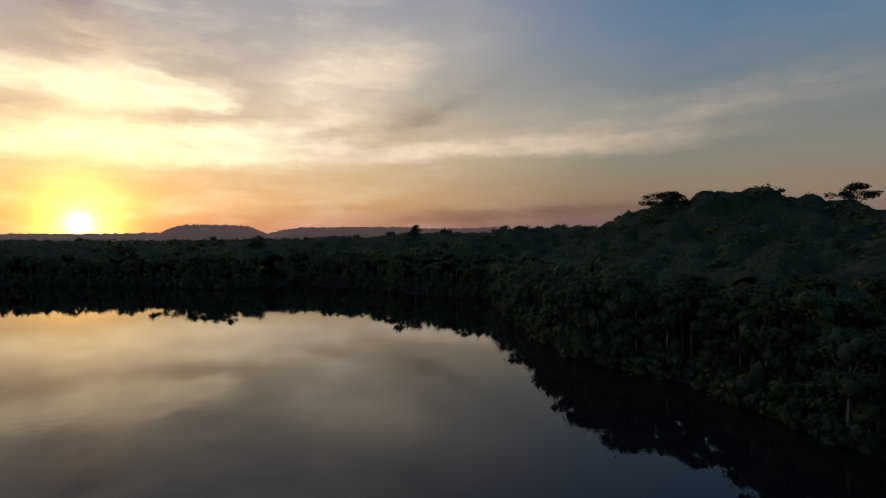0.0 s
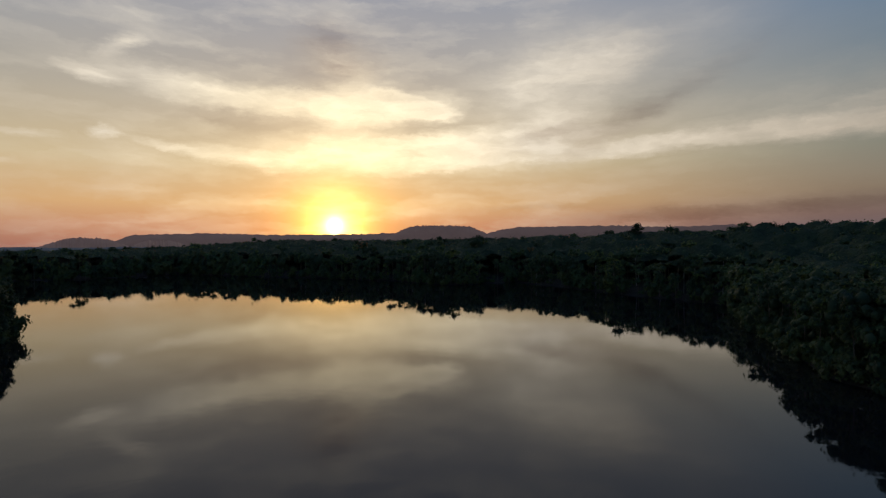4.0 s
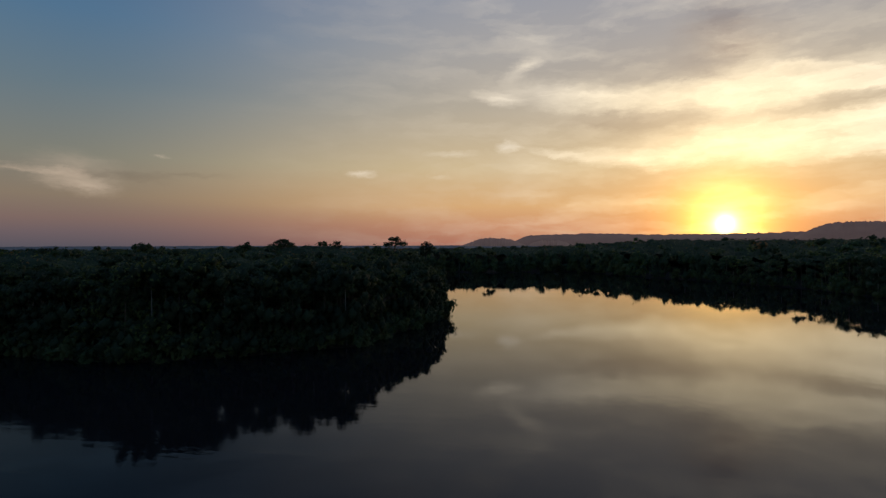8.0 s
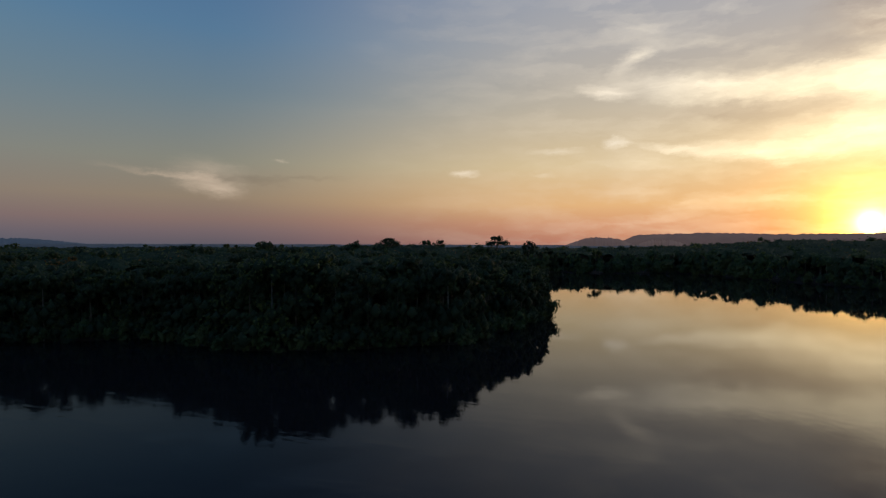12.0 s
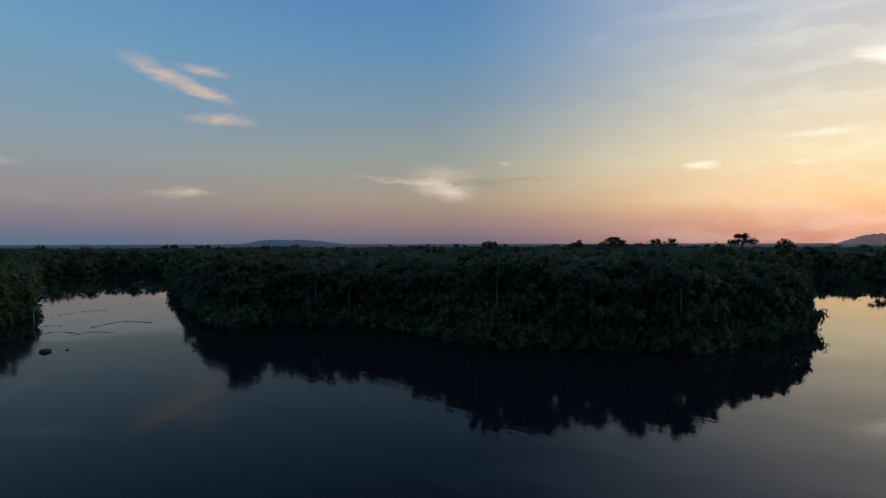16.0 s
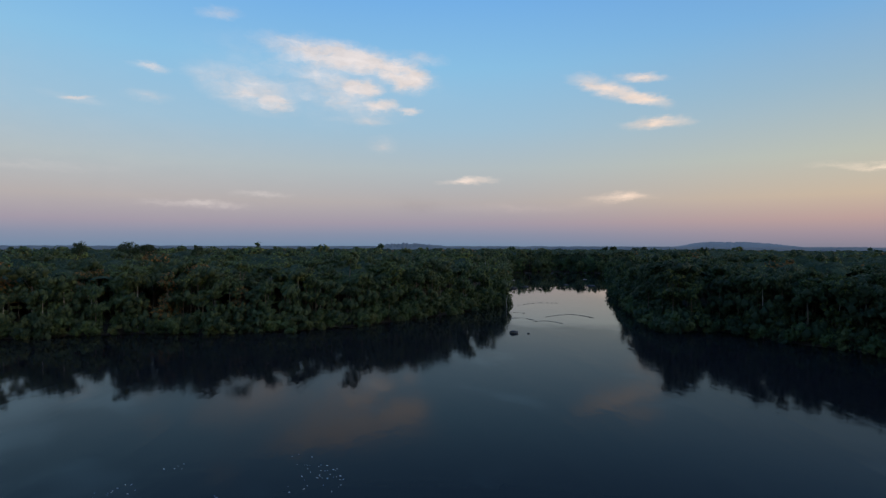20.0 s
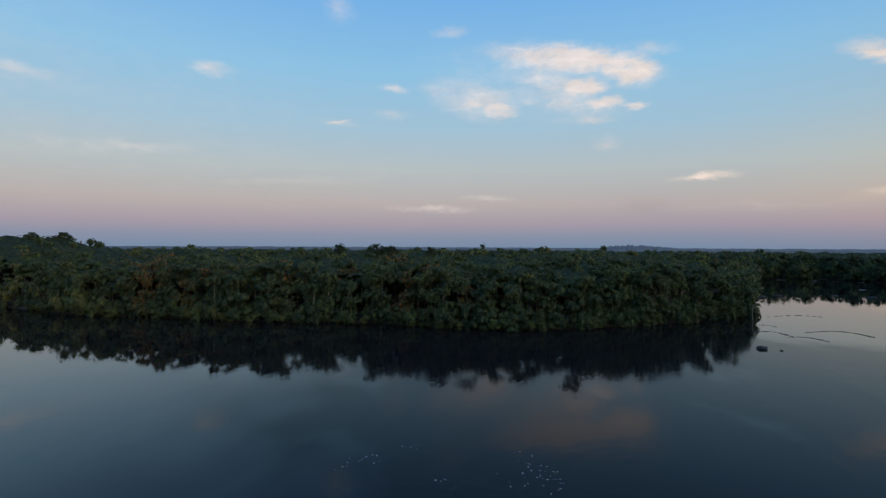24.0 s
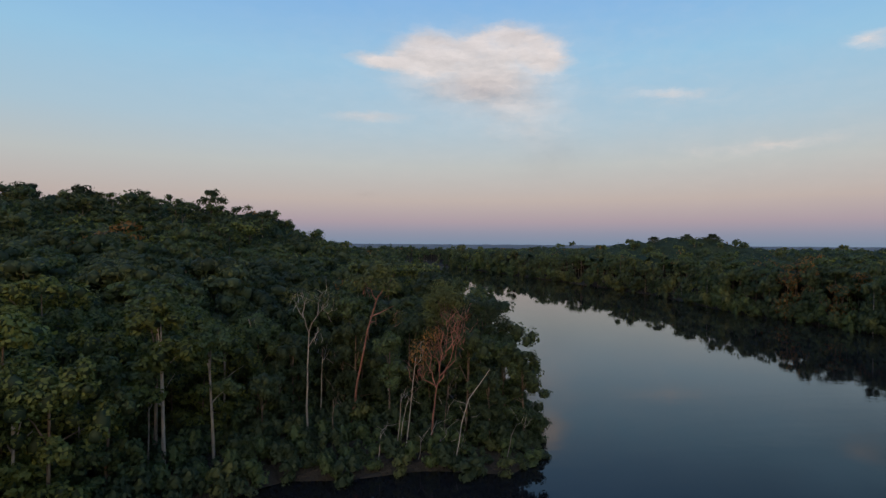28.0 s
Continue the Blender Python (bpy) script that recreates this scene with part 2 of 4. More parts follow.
build_sky()
lamp = bpy.data.lights.new("sun", "SUN")
lamp.energy, lamp.angle, lamp.color = 0.26, radians(0.6), (1.0, 0.55, 0.28)
sun = new("sun", lamp)
sun.matrix_world = look(way(SUN_AZ, SUN_EL) * 900, (0, 0, 0))


# ---------------------------------------------------------------- materials
def material(name, low, high, scale=1.0, rough=0.7, bump=0.3, per="", fine=6.0, spec=0.3, ior=1.45, thin=0.0):
    m = bpy.data.materials.new(name)
    m.use_nodes = True
    n = Nodes(m.node_tree)
    p = n.add("ShaderNodeTexCoord").outputs["Object"]
    big = n.noise(p, scale, 4.0, 0.6)
    small = n.noise(p, scale * fine, 3.0, 0.6)
    f = n.math("ADD", n.math("MULTIPLY", big, 0.65), n.math("MULTIPLY", small, 0.35))
    f = n.span(f, 0.3, 0.7)
    if per == "leaf":
        f = n.math("ADD", n.math("MULTIPLY", f, 0.7), n.math("MULTIPLY", n.add("ShaderNodeNewGeometry").outputs["Random Per Island"], 0.3))
    col = n.mix(f, (*low, 1), (*high, 1))
    if per:
        tone = n.span(n.add("ShaderNodeObjectInfo").outputs["Random"], 0, 1, 0.75, 1.25)
        col = n.mix(1.0, col, tone, "MULTIPLY")
    b = n.add("ShaderNodeBsdfPrincipled")
    n.wire(col, b.inputs["Base Color"])
    n.put(b.inputs["Roughness"], n.span(small, 0.2, 0.8, rough - 0.1, rough + 0.1))
    b.inputs["Specular IOR Level"].default_value, b.inputs["IOR"].default_value = spec, ior
    if bump:
        k = n.add("ShaderNodeBump")
        k.inputs["Strength"].default_value, k.inputs["Distance"].default_value = bump, 0.3 / scale
        n.wire(f, k.inputs["Height"])
        n.wire(k.outputs[0], b.inputs["Normal"])
    face = b.outputs[0]
    if thin:
        # light that shines through the blades
        through_leaf = n.add("ShaderNodeBsdfTranslucent")
        n.wire(n.mix(1.0, col, (1.5, 1.35, 0.6, 1), "MULTIPLY"), through_leaf.inputs[0])
        both = n.add("ShaderNodeMixShader")
        both.inputs[0].default_value = thin
        n.wire(face, both.inputs[1])
        n.wire(through_leaf.outputs[0], both.inputs[2])
        face = both.outputs[0]
    n.wire(face, n.add("ShaderNodeOutputMaterial").inputs[0])
    return m


LEAF = dict(scale=0.05, rough=0.55, bump=0, per="leaf", spec=0.14, thin=0.22)
LEAF_GREEN = material("leaf_green", (0.044, 0.072, 0.034), (0.114, 0.155, 0.060), **LEAF)
# deep green leaf; also paints the shade inside and between crowns
LEAF_DEEP_AND_SHADE = material("leaf_deep_green_and_shade", (0.030, 0.048, 0.027), (0.071, 0.099, 0.049), **LEAF)
LEAF_OLIVE = material("leaf_olive", (0.060, 0.079, 0.034), (0.138, 0.156, 0.060), **LEAF)
LEAF_LIME = material("leaf_yellow_green", (0.084, 0.112, 0.034), (0.18, 0.210, 0.062), **LEAF)
LEAF_RUST = material("leaf_rust", (0.15, 0.082, 0.030), (0.29, 0.165, 0.056), **LEAF)
BARK_PALE = material("bark_pale", (0.20, 0.18, 0.14), (0.38, 0.34, 0.28), 0.5, 0.8, 0.5, "bark")
BARK_BROWN = material("bark_brown", (0.10, 0.075, 0.05), (0.22, 0.17, 0.12), 0.5, 0.85, 0.5, "bark")
BARK_RED = material("bark_red", (0.20, 0.09, 0.06), (0.34, 0.17, 0.12), 0.5, 0.8, 0.5, "bark")
SOIL = material("soil", (0.03, 0.026, 0.018), (0.07, 0.058, 0.04), 0.15, 0.9, 0.6)
CANOPY = material("canopy", (0.026, 0.041, 0.024), (0.066, 0.090, 0.044), 0.06, 0.85, 0.8, "", 5.0, spec=0.05)
ROCK = material("river_rock", (0.035, 0.033, 0.03), (0.10, 0.095, 0.085), 0.8, 0.75, 0.7)
GLINT_PALE = material("pale_glint", (0.14, 0.125, 0.10), (0.26, 0.235, 0.19), 0.6, 0.9, 0.4)
FOAM = material("foam", (0.55, 0.56, 0.56), (0.8, 0.8, 0.8), 2.0, 0.6, 0.2)
LEAVES = (LEAF_GREEN, LEAF_DEEP_AND_SHADE, LEAF_OLIVE, LEAF_LIME, LEAF_RUST)
TREE_MATS = LEAVES + (BARK_PALE, BARK_BROWN)


# middle of the water that is ruffled and has its reflection dimmed
RUFFLE_DIM_MID = (-112.0, -100.0, 0.0)


def water_material():
    m = bpy.data.materials.new("river_water")
    m.use_nodes = True
    n = Nodes(m.node_tree)
    p = n.add("ShaderNodeTexCoord").outputs["Object"]
    b = n.add("ShaderNodeBsdfPrincipled")
    tea = n.mix(n.noise(p, 0.02, 3.0), (0.0085, 0.0095, 0.0115, 1), (0.012, 0.0125, 0.013, 1))
    n.wire(tea, b.inputs["Base Color"])
    b.inputs["IOR"].default_value = 1.333
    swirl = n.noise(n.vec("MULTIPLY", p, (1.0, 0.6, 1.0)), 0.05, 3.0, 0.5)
    # rougher water below the rapids; the same mask also dims the reflection
    ruffle_dim = n.math("MULTIPLY", n.span(n.vec("LENGTH", n.vec("SUBTRACT", p, RUFFLE_DIM_MID)), 200, 80, kind="SMOOTHSTEP"), n.span(swirl, 0.3, 0.6, 0.78, 1.0))
    ruffle_dim = n.math("MULTIPLY", ruffle_dim, n.span(n.math("ADD", n.vec("DOT_PRODUCT", p, way(128.5, 0)), n.math("MULTIPLY", n.noise(p, 0.05, 3.0, 0.6), 34.0)), 282, 258, 0.25, 1.0))
    n.put(b.inputs["Roughness"], n.math("ADD", n.span(swirl, 0.4, 0.7, 0.010, 0.035), n.math("MULTIPLY", ruffle_dim, 0.055)))
    # reflection weakened by place: a dimmer mirrored sky painted into the gloss
    n.put(b.inputs["Specular IOR Level"], n.span(ruffle_dim, 0.0, 0.85, 0.5, 0.07))
    k = n.add("ShaderNodeBump")
    k.inputs["Strength"].default_value, k.inputs["Distance"].default_value = 0.2, 0.05
    ripple = n.math("ADD", n.noise(p, 0.35, 3.0, 0.5), n.math("MULTIPLY", n.noise(p, 2.2, 2.0, 0.5), 0.14))
    turned = n.add("ShaderNodeVectorRotate", rotation_type="Z_AXIS")
    n.wire(p, turned.inputs["Vector"])
    turned.inputs["Angle"].default_value = radians(38)
    band = n.noise(n.vec("MULTIPLY", turned.outputs[0], (0.10, 0.020, 1.0)), 1.0, 3.0, 0.55)
    eddy = n.math("MULTIPLY", n.math("MULTIPLY", ruffle_dim, n.span(band, 0.5, 0.66)), n.noise(n.vec("MULTIPLY", turned.outputs[0], (1.0, 0.35, 1.0)), 0.6, 2.0, 0.5))
    waves = n.math("MULTIPLY", ripple, n.math("ADD", n.span(swirl, 0.35, 0.65, 0.35, 1.3), ruffle_dim))
    n.wire(n.math("ADD", waves, n.math("MULTIPLY", eddy, 5.0)), k.inputs["Height"])
    n.wire(k.outputs[0], b.inputs["Normal"])
    n.wire(b.outputs[0], n.add("ShaderNodeOutputMaterial").inputs[0])
    return m


# distance haze painted in as base colour plus faint emission
def painted_haze_material(name, rgb, glow):
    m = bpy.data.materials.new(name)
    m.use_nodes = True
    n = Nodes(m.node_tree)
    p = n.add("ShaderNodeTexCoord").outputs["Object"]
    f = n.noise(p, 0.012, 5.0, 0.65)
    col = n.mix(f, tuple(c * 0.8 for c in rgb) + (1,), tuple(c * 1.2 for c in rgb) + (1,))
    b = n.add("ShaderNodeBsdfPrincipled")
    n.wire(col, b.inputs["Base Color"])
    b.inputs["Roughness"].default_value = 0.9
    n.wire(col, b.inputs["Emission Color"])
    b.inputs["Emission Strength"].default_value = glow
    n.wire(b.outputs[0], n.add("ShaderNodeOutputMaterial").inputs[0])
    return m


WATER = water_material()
RIDGE_WARM = painted_haze_material("hazy_ridge_dusk", (0.150, 0.096, 0.078), 0.9)
RIDGE_FAR = painted_haze_material("hazy_plain", (0.046, 0.060, 0.076), 0.65)
RIDGE_COOL = painted_haze_material("hazy_ridge_blue", (0.055, 0.075, 0.10), 0.8)

# ---------------------------------------------------------------- plan of the river
# bearing (degrees, anticlockwise from the first view) and distance of the bank from below the eye
NEAR_BANK = ((229.3, 1400), (228.8, 800), (227.2, 380), (221.5, 170), (215.5, 112), (214.1, 95), (216.8, 86), (226, 85), (240, 84), (255, 74), (275, 70), (300, 82), (320, 110), (335, 150), (341, 158), (346.8, 172))
SUN_BANK = ((350.9, 221), (353.2, 272), (354.8, 345), (360, 362), (365, 390), (369, 429), (375, 498), (382, 455), (388, 522), (393, 556), (398, 605), (403, 650), (408.6, 735), (416, 690), (421, 710), (426, 640))
POINT_BANK = ((64.5, 460), (61.6, 310), (61.7, 268), (63.9, 236), (66.6, 220), (70, 194), (75, 190), (80, 186), (86, 184), (92, 190), (96, 206), (101.6, 232), (108, 240), (112, 254), (117, 240), (119.8, 300), (121.5, 420), (122.0, 600), (122.2, 730))
FAR_BANK = ((127, 760), (132.6, 730), (132.9, 600), (132.9, 380), (133.3, 322), (140, 275), (148, 245), (156, 232), (163, 237), (170, 252), (183, 272), (190, 303), (195.5, 324), (201.7, 405), (208, 480), (215, 590), (220, 715), (224, 875), (228, 1148), (229, 1400))
RIVER = np.array([[-D * math.sin(radians(a)), D * math.cos(radians(a))] for a, D in NEAR_BANK + SUN_BANK + POINT_BANK + FAR_BANK])
# bearing, distance, height and radius of the hills
HILLS = ((-28.0, 372, 27.5, 40), (-35, 372, 6, 40), (-20, 375, 11, 36), (-15.5, 430, 5, 50), (-12, 475, 13, 60), (-3, 570, 12, 90), (7, 640, 10, 110), (20, 800, 11, 140), (38, 980, 14, 150), (66, 640, 8, 65), (78, 660, 8, 65),
         (198, 650, 12, 32), (203.5, 680, 12, 42), (230, 430, 6, 60), (238, 365, 13, 40), (246, 365, 11, 50), (254, 365, 11, 52), (263, 365, 8, 60), (280, 370, 26, 110), (302, 370, 26, 110))


def value_noise(x, y, size, seed=0.0):
    x, y = x / size, y / size
    i, j = np.floor(x), np.floor(y)
    u, v = x - i, y - j
    u, v = u * u * (3 - 2 * u), v * v * (3 - 2 * v)
    def h(a, b):
        s = np.sin(a * 127.1 + b * 311.7 + seed * 74.7) * 43758.5453
        return s - np.floor(s)
    return (h(i, j) * (1 - u) + h(i + 1, j) * u) * (1 - v) + (h(i, j + 1) * (1 - u) + h(i + 1, j + 1) * u) * v


def inland(x, y):
    """Metres from the bank: positive on land, negative on the river."""
    x, y = np.asarray(x, float), np.asarray(y, float)
    best, inside = np.full(x.shape, 1e9), np.zeros(x.shape, bool)
    for (x0, y0), (x1, y1) in zip(RIVER, np.roll(RIVER, -1, 0)):
        dx, dy = x1 - x0, y1 - y0
        t = np.clip(((x - x0) * dx + (y - y0) * dy) / (dx * dx + dy * dy), 0, 1)
        best = np.minimum(best, np.hypot(x - x0 - t * dx, y - y0 - t * dy))
        cross = (y0 > y) != (y1 > y)
        if dy:
            inside ^= cross & (x < x0 + (y - y0) * dx / dy)
    return np.where(inside, -best, best) + 3.5 * (value_noise(x, y, 17.0) - 0.5)


def ground_height(x, y, s=None):
    s = inland(x, y) if s is None else s
    land = np.clip(s, 0, None)
    z = 1.4 * (1 - np.exp(-land / 3.0)) + np.minimum(land, 260) * 0.016 + 3.0 * (value_noise(x, y, 90.0, 3) - 0.4) * np.clip(land / 60, 0, 1)
    rise = np.clip(land / 90, 0, 1) ** 1.2
    for a, D, h, r in HILLS:
        cx, cy = -D * math.sin(radians(a)), D * math.cos(radians(a))
        z = z + rise * h * np.exp(-((x - cx) ** 2 + (y - cy) ** 2) / (2 * r * r))
    return np.where(s > 0, z, np.maximum(-2.5, s * 0.4))


def mesh_from(name, verts, faces, mats, index=None, smooth=False):
    me = bpy.data.meshes.new(name)
    verts, faces = np.asarray(verts, np.float32), np.asarray(faces, np.int32)
    k = faces.shape[1]
    me.vertices.add(len(verts))
    me.vertices.foreach_set("co", verts.ravel())
    me.loops.add(faces.size)
    me.loops.foreach_set("vertex_index", faces.ravel())
    me.polygons.add(len(faces))
    me.polygons.foreach_set("loop_start", np.arange(0, faces.size, k, dtype=np.int32))
    if index is not None:
        me.polygons.foreach_set("material_index", np.asarray(index, np.int32))
    if smooth:
        me.polygons.foreach_set("use_smooth", np.ones(len(faces), bool))
    for m in mats:
        me.materials.append(m)
    me.update(calc_edges=True)
    me.validate()
    return me


def polar_grid(azimuths, radii):
    a, r = np.meshgrid(np.radians(azimuths), radii)
    n, m = a.shape
    i, j = np.meshgrid(np.arange(n - 1), np.arange(m - 1), indexing="ij")
    q = (i * m + j).ravel()
    return (-r * np.sin(a)).ravel(), (r * np.cos(a)).ravel(), np.stack([q, q + 1, q + m + 1, q + m], 1)


# ground: one sheet out to the horizon
gx, gy, gf = polar_grid(np.linspace(0, 360, 361), np.concatenate([[0.0], np.geomspace(40, 4900, 120)]))
ground = new("ground", mesh_from("ground", np.stack([gx, gy, ground_height(gx, gy)], 1), gf, [SOIL], smooth=True))
tagged(ground, "dark forest soil sloping into the river banks", "ground", kind="structure")

# water: one calm sheet in the river bed
wx, wy, wf = polar_grid(np.linspace(0, 360, 145), np.concatenate([[0.0], np.geomspace(30, 1600, 40)]))
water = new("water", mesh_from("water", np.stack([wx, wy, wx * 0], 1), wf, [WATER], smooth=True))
tagged(water, "calm dark river mirroring the evening sky", "river", kind="structure")

# closed roof of the forest, behind the trees of the banks
def crown_bumps(x, y, which=False):
    cell = 12.5
    i, j = np.floor(x / cell), np.floor(y / cell)
    top, mark = np.zeros_like(x), np.zeros_like(x)
    for di in (-1, 0, 1):
        for dj in (-1, 0, 1):
            a, b = i + di, j + dj
            h1 = np.sin(a * 12.9898 + b * 78.233) * 43758.5453
            h2 = np.sin(a * 39.346 + b * 11.135) * 24634.6345
            h1, h2 = h1 - np.floor(h1), h2 - np.floor(h2)
            dd = np.hypot(x - (a + 0.2 + 0.6 * h1) * cell, y - (b + 0.2 + 0.6 * h2) * cell)
            here = (5.0 + 8.0 * h2) * np.sqrt(np.clip(1 - (dd / 9.0) ** 2, 0, 1))
            mark = np.where(here > top, (h1 * 7.31 + h2 * 3.17) % 1.0, mark)
            top = np.maximum(top, here)
    return (top * 0.9, mark) if which else top * 0.9


def canopy_height(x, y, s):
    # on the near hillside single trees stand proud of the roof
    turn, d = np.degrees(np.arctan2(-x, y)) % 360, np.hypot(x, y)
    hillside = np.clip((turn - 221) / 3, 0, 1) * np.clip((274 - turn) / 3, 0, 1) * np.clip((370 - d) / 70, 0, 1)
    return ground_height(x, y, s) + 13.2 - 8.0 * hillside + crown_bumps(x, y) * (1 - 0.45 * hillside)


cx_, cy_, cf = polar_grid(np.linspace(0, 360, 661), np.concatenate([np.linspace(100, 420, 54), np.geomspace(430, 4900, 120)]))
cs = inland(cx_, cy_)
behind_glade = (((np.degrees(np.arctan2(-cx_, cy_)) % 360) > 222) & ((np.degrees(np.arctan2(-cx_, cy_)) % 360) < 264) & (np.hypot(cx_, cy_) < 185))
keep = (cs[cf] > np.where(behind_glade, 38, 26)[cf]).all(1)
cf = cf[keep]
used, cf = np.unique(cf, return_inverse=True)
cx_, cy_, cs = cx_[used], cy_[used], cs[used]
cf = cf.reshape(-1, 4)
roof = np.stack([cx_, cy_, canopy_height(cx_, cy_, cs)], 1)
# beyond 1150 m the roof gets the painted, faintly glowing haze colour
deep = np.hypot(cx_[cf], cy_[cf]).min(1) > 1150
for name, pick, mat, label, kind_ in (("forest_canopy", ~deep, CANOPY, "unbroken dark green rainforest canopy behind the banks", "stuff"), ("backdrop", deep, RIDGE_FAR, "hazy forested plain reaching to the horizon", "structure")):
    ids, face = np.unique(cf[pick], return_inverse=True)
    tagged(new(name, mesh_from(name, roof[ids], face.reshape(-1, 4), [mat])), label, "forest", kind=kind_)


# far ridges on the horizon, their haze painted into colour and glow
def ridge(label, az0, az1, D, el, mat, edge=0.25, rough=0.12):
    a = np.linspace(az0, az1, 160)
    t = np.linspace(0, 1, 160)
    env = np.clip(np.minimum(t, 1 - t) / edge, 0, 1)
    env = env * env * (3 - 2 * env)
    top = 10 + (D * math.tan(radians(el)) + 26) * env * (1 + rough * (value_noise(t * 900, t * 0 + D, 160) - 0.5)) + 9.0 * value_noise(t * 6000 + D, t, 37.0) * env
    v, f = [], []
    for depth, share in ((-1.0, 0.0), (-0.45, 0.55), (0.0, 1.0), (0.5, 0.6), (1.0, 0.0)):
        r = D + depth * 260
        v.append(np.stack([-r * np.sin(np.radians(a)), r * np.cos(np.radians(a)), top * share], 1))
    i, j = np.meshgrid(np.arange(4), np.arange(159), indexing="ij")
    q = (i * 160 + j).ravel()
    me = mesh_from("distant_ridge", np.concatenate(v), np.stack([q, q + 1, q + 161, q + 160], 1), [mat], smooth=True)
    return tagged(new("distant_ridge", me), label, "hill", kind="structure")


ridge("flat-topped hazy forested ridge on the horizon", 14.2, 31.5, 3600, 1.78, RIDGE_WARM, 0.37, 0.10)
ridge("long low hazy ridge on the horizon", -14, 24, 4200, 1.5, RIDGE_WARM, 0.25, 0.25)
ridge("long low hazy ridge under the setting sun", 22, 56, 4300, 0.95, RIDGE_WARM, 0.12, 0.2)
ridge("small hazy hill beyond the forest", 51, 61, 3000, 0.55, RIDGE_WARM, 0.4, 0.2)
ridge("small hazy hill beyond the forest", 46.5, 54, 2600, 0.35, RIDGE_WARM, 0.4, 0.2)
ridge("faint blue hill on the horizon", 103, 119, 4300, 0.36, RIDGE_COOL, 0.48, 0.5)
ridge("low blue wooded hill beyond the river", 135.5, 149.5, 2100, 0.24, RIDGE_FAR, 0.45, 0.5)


# ---------------------------------------------------------------- trees
def tube(points, radii, sides=6):
    points = np.asarray(points, float)
    v, f = [], []
    ring = np.linspace(0, 2 * math.pi, sides, endpoint=False)
    for k, (p, r) in enumerate(zip(points, radii)):
        d = points[min(k + 1, len(points) - 1)] - points[max(k - 1, 0)]
        d = d / (np.linalg.norm(d) + 1e-9)
        a = np.cross(d, (0.3, 0.95, 0.1))
        a = a / (np.linalg.norm(a) + 1e-9)
        b = np.cross(d, a)
        v.append(p + r * (np.cos(ring)[:, None] * a + np.sin(ring)[:, None] * b))
    for k in range(len(points) - 1):
        for s in range(sides):
            t = (s + 1) % sides
            f.append((k * sides + s, k * sides + t, (k + 1) * sides + t, (k + 1) * sides + s))
    return np.concatenate(v), np.array(f)


def merge(pieces):
    v, f, base = [], [], 0
    for a, b in pieces:
        v.append(a)
        f.append(b + base)
        base += len(a)
    return np.concatenate(v), np.concatenate(f)


def leaf_cloud(rng, lobes, count, size):
    """Bent leaf clumps strewn over the shells of the lobes (x, y, z, rx, rz)."""
    v, f, base = [], [], 0
    for x, y, z, rx, rz in lobes:
        d = rng.normal(size=(count, 3))
        d[:, 2] += 0.25
        d /= np.linalg.norm(d, axis=1)[:, None]
        knobs = rng.normal(size=(9, 3))
        knobs /= np.linalg.norm(knobs, axis=1)[:, None]
        rr = (0.70 + 0.42 * np.clip(d @ knobs.T, 0, 1).max(1)[:, None] ** 5) * rng.uniform(0.86, 1.1, (count, 1))
        c = np.array([x, y, z]) + d * rr * np.array([rx, rx, rz])
        nrm = d + rng.normal(scale=0.42, size=(count, 3)) + np.array([0, 0, 0.45])
        nrm /= np.linalg.norm(nrm, axis=1)[:, None]
        a = np.cross(nrm, rng.normal(size=(count, 3)))
        a /= np.linalg.norm(a, axis=1)[:, None]
        b = np.cross(nrm, a)
        s = size * rng.uniform(0.55, 1.3, (count, 1))
        drop = nrm * s * -0.25
        v.append(np.stack([c - a * s + drop, c - b * s * 0.55, c + a * s + drop, c + b * s * 0.6], 1).reshape(-1, 3))
        f.append(np.arange(count * 4).reshape(-1, 4) + base)
        base += count * 4
    return np.concatenate(v), np.concatenate(f)


def core(rng, lobes, rings=4, sides=7, lo=0.55, hi=0.74):
    """Dense inner mass of each lobe."""
    pieces = []
    for x, y, z, rx, rz in lobes:
        th = np.linspace(0.12, math.pi - 0.12, rings)
        ph = np.linspace(0, 2 * math.pi, sides, endpoint=False)
        v = np.array([[math.sin(t) * math.cos(p), math.sin(t) * math.sin(p), math.cos(t)] for t in th for p in ph])
        v = v * rng.uniform(lo, hi, (len(v), 1)) * np.array([rx, rx, rz]) + np.array([x, y, z])
        f = [(k * sides + s, k * sides + (s + 1) % sides, (k + 1) * sides + (s + 1) % sides, (k + 1) * sides + s) for k in range(rings - 1) for s in range(sides)]
        pieces.append((v, np.array(f)))
    return merge(pieces)


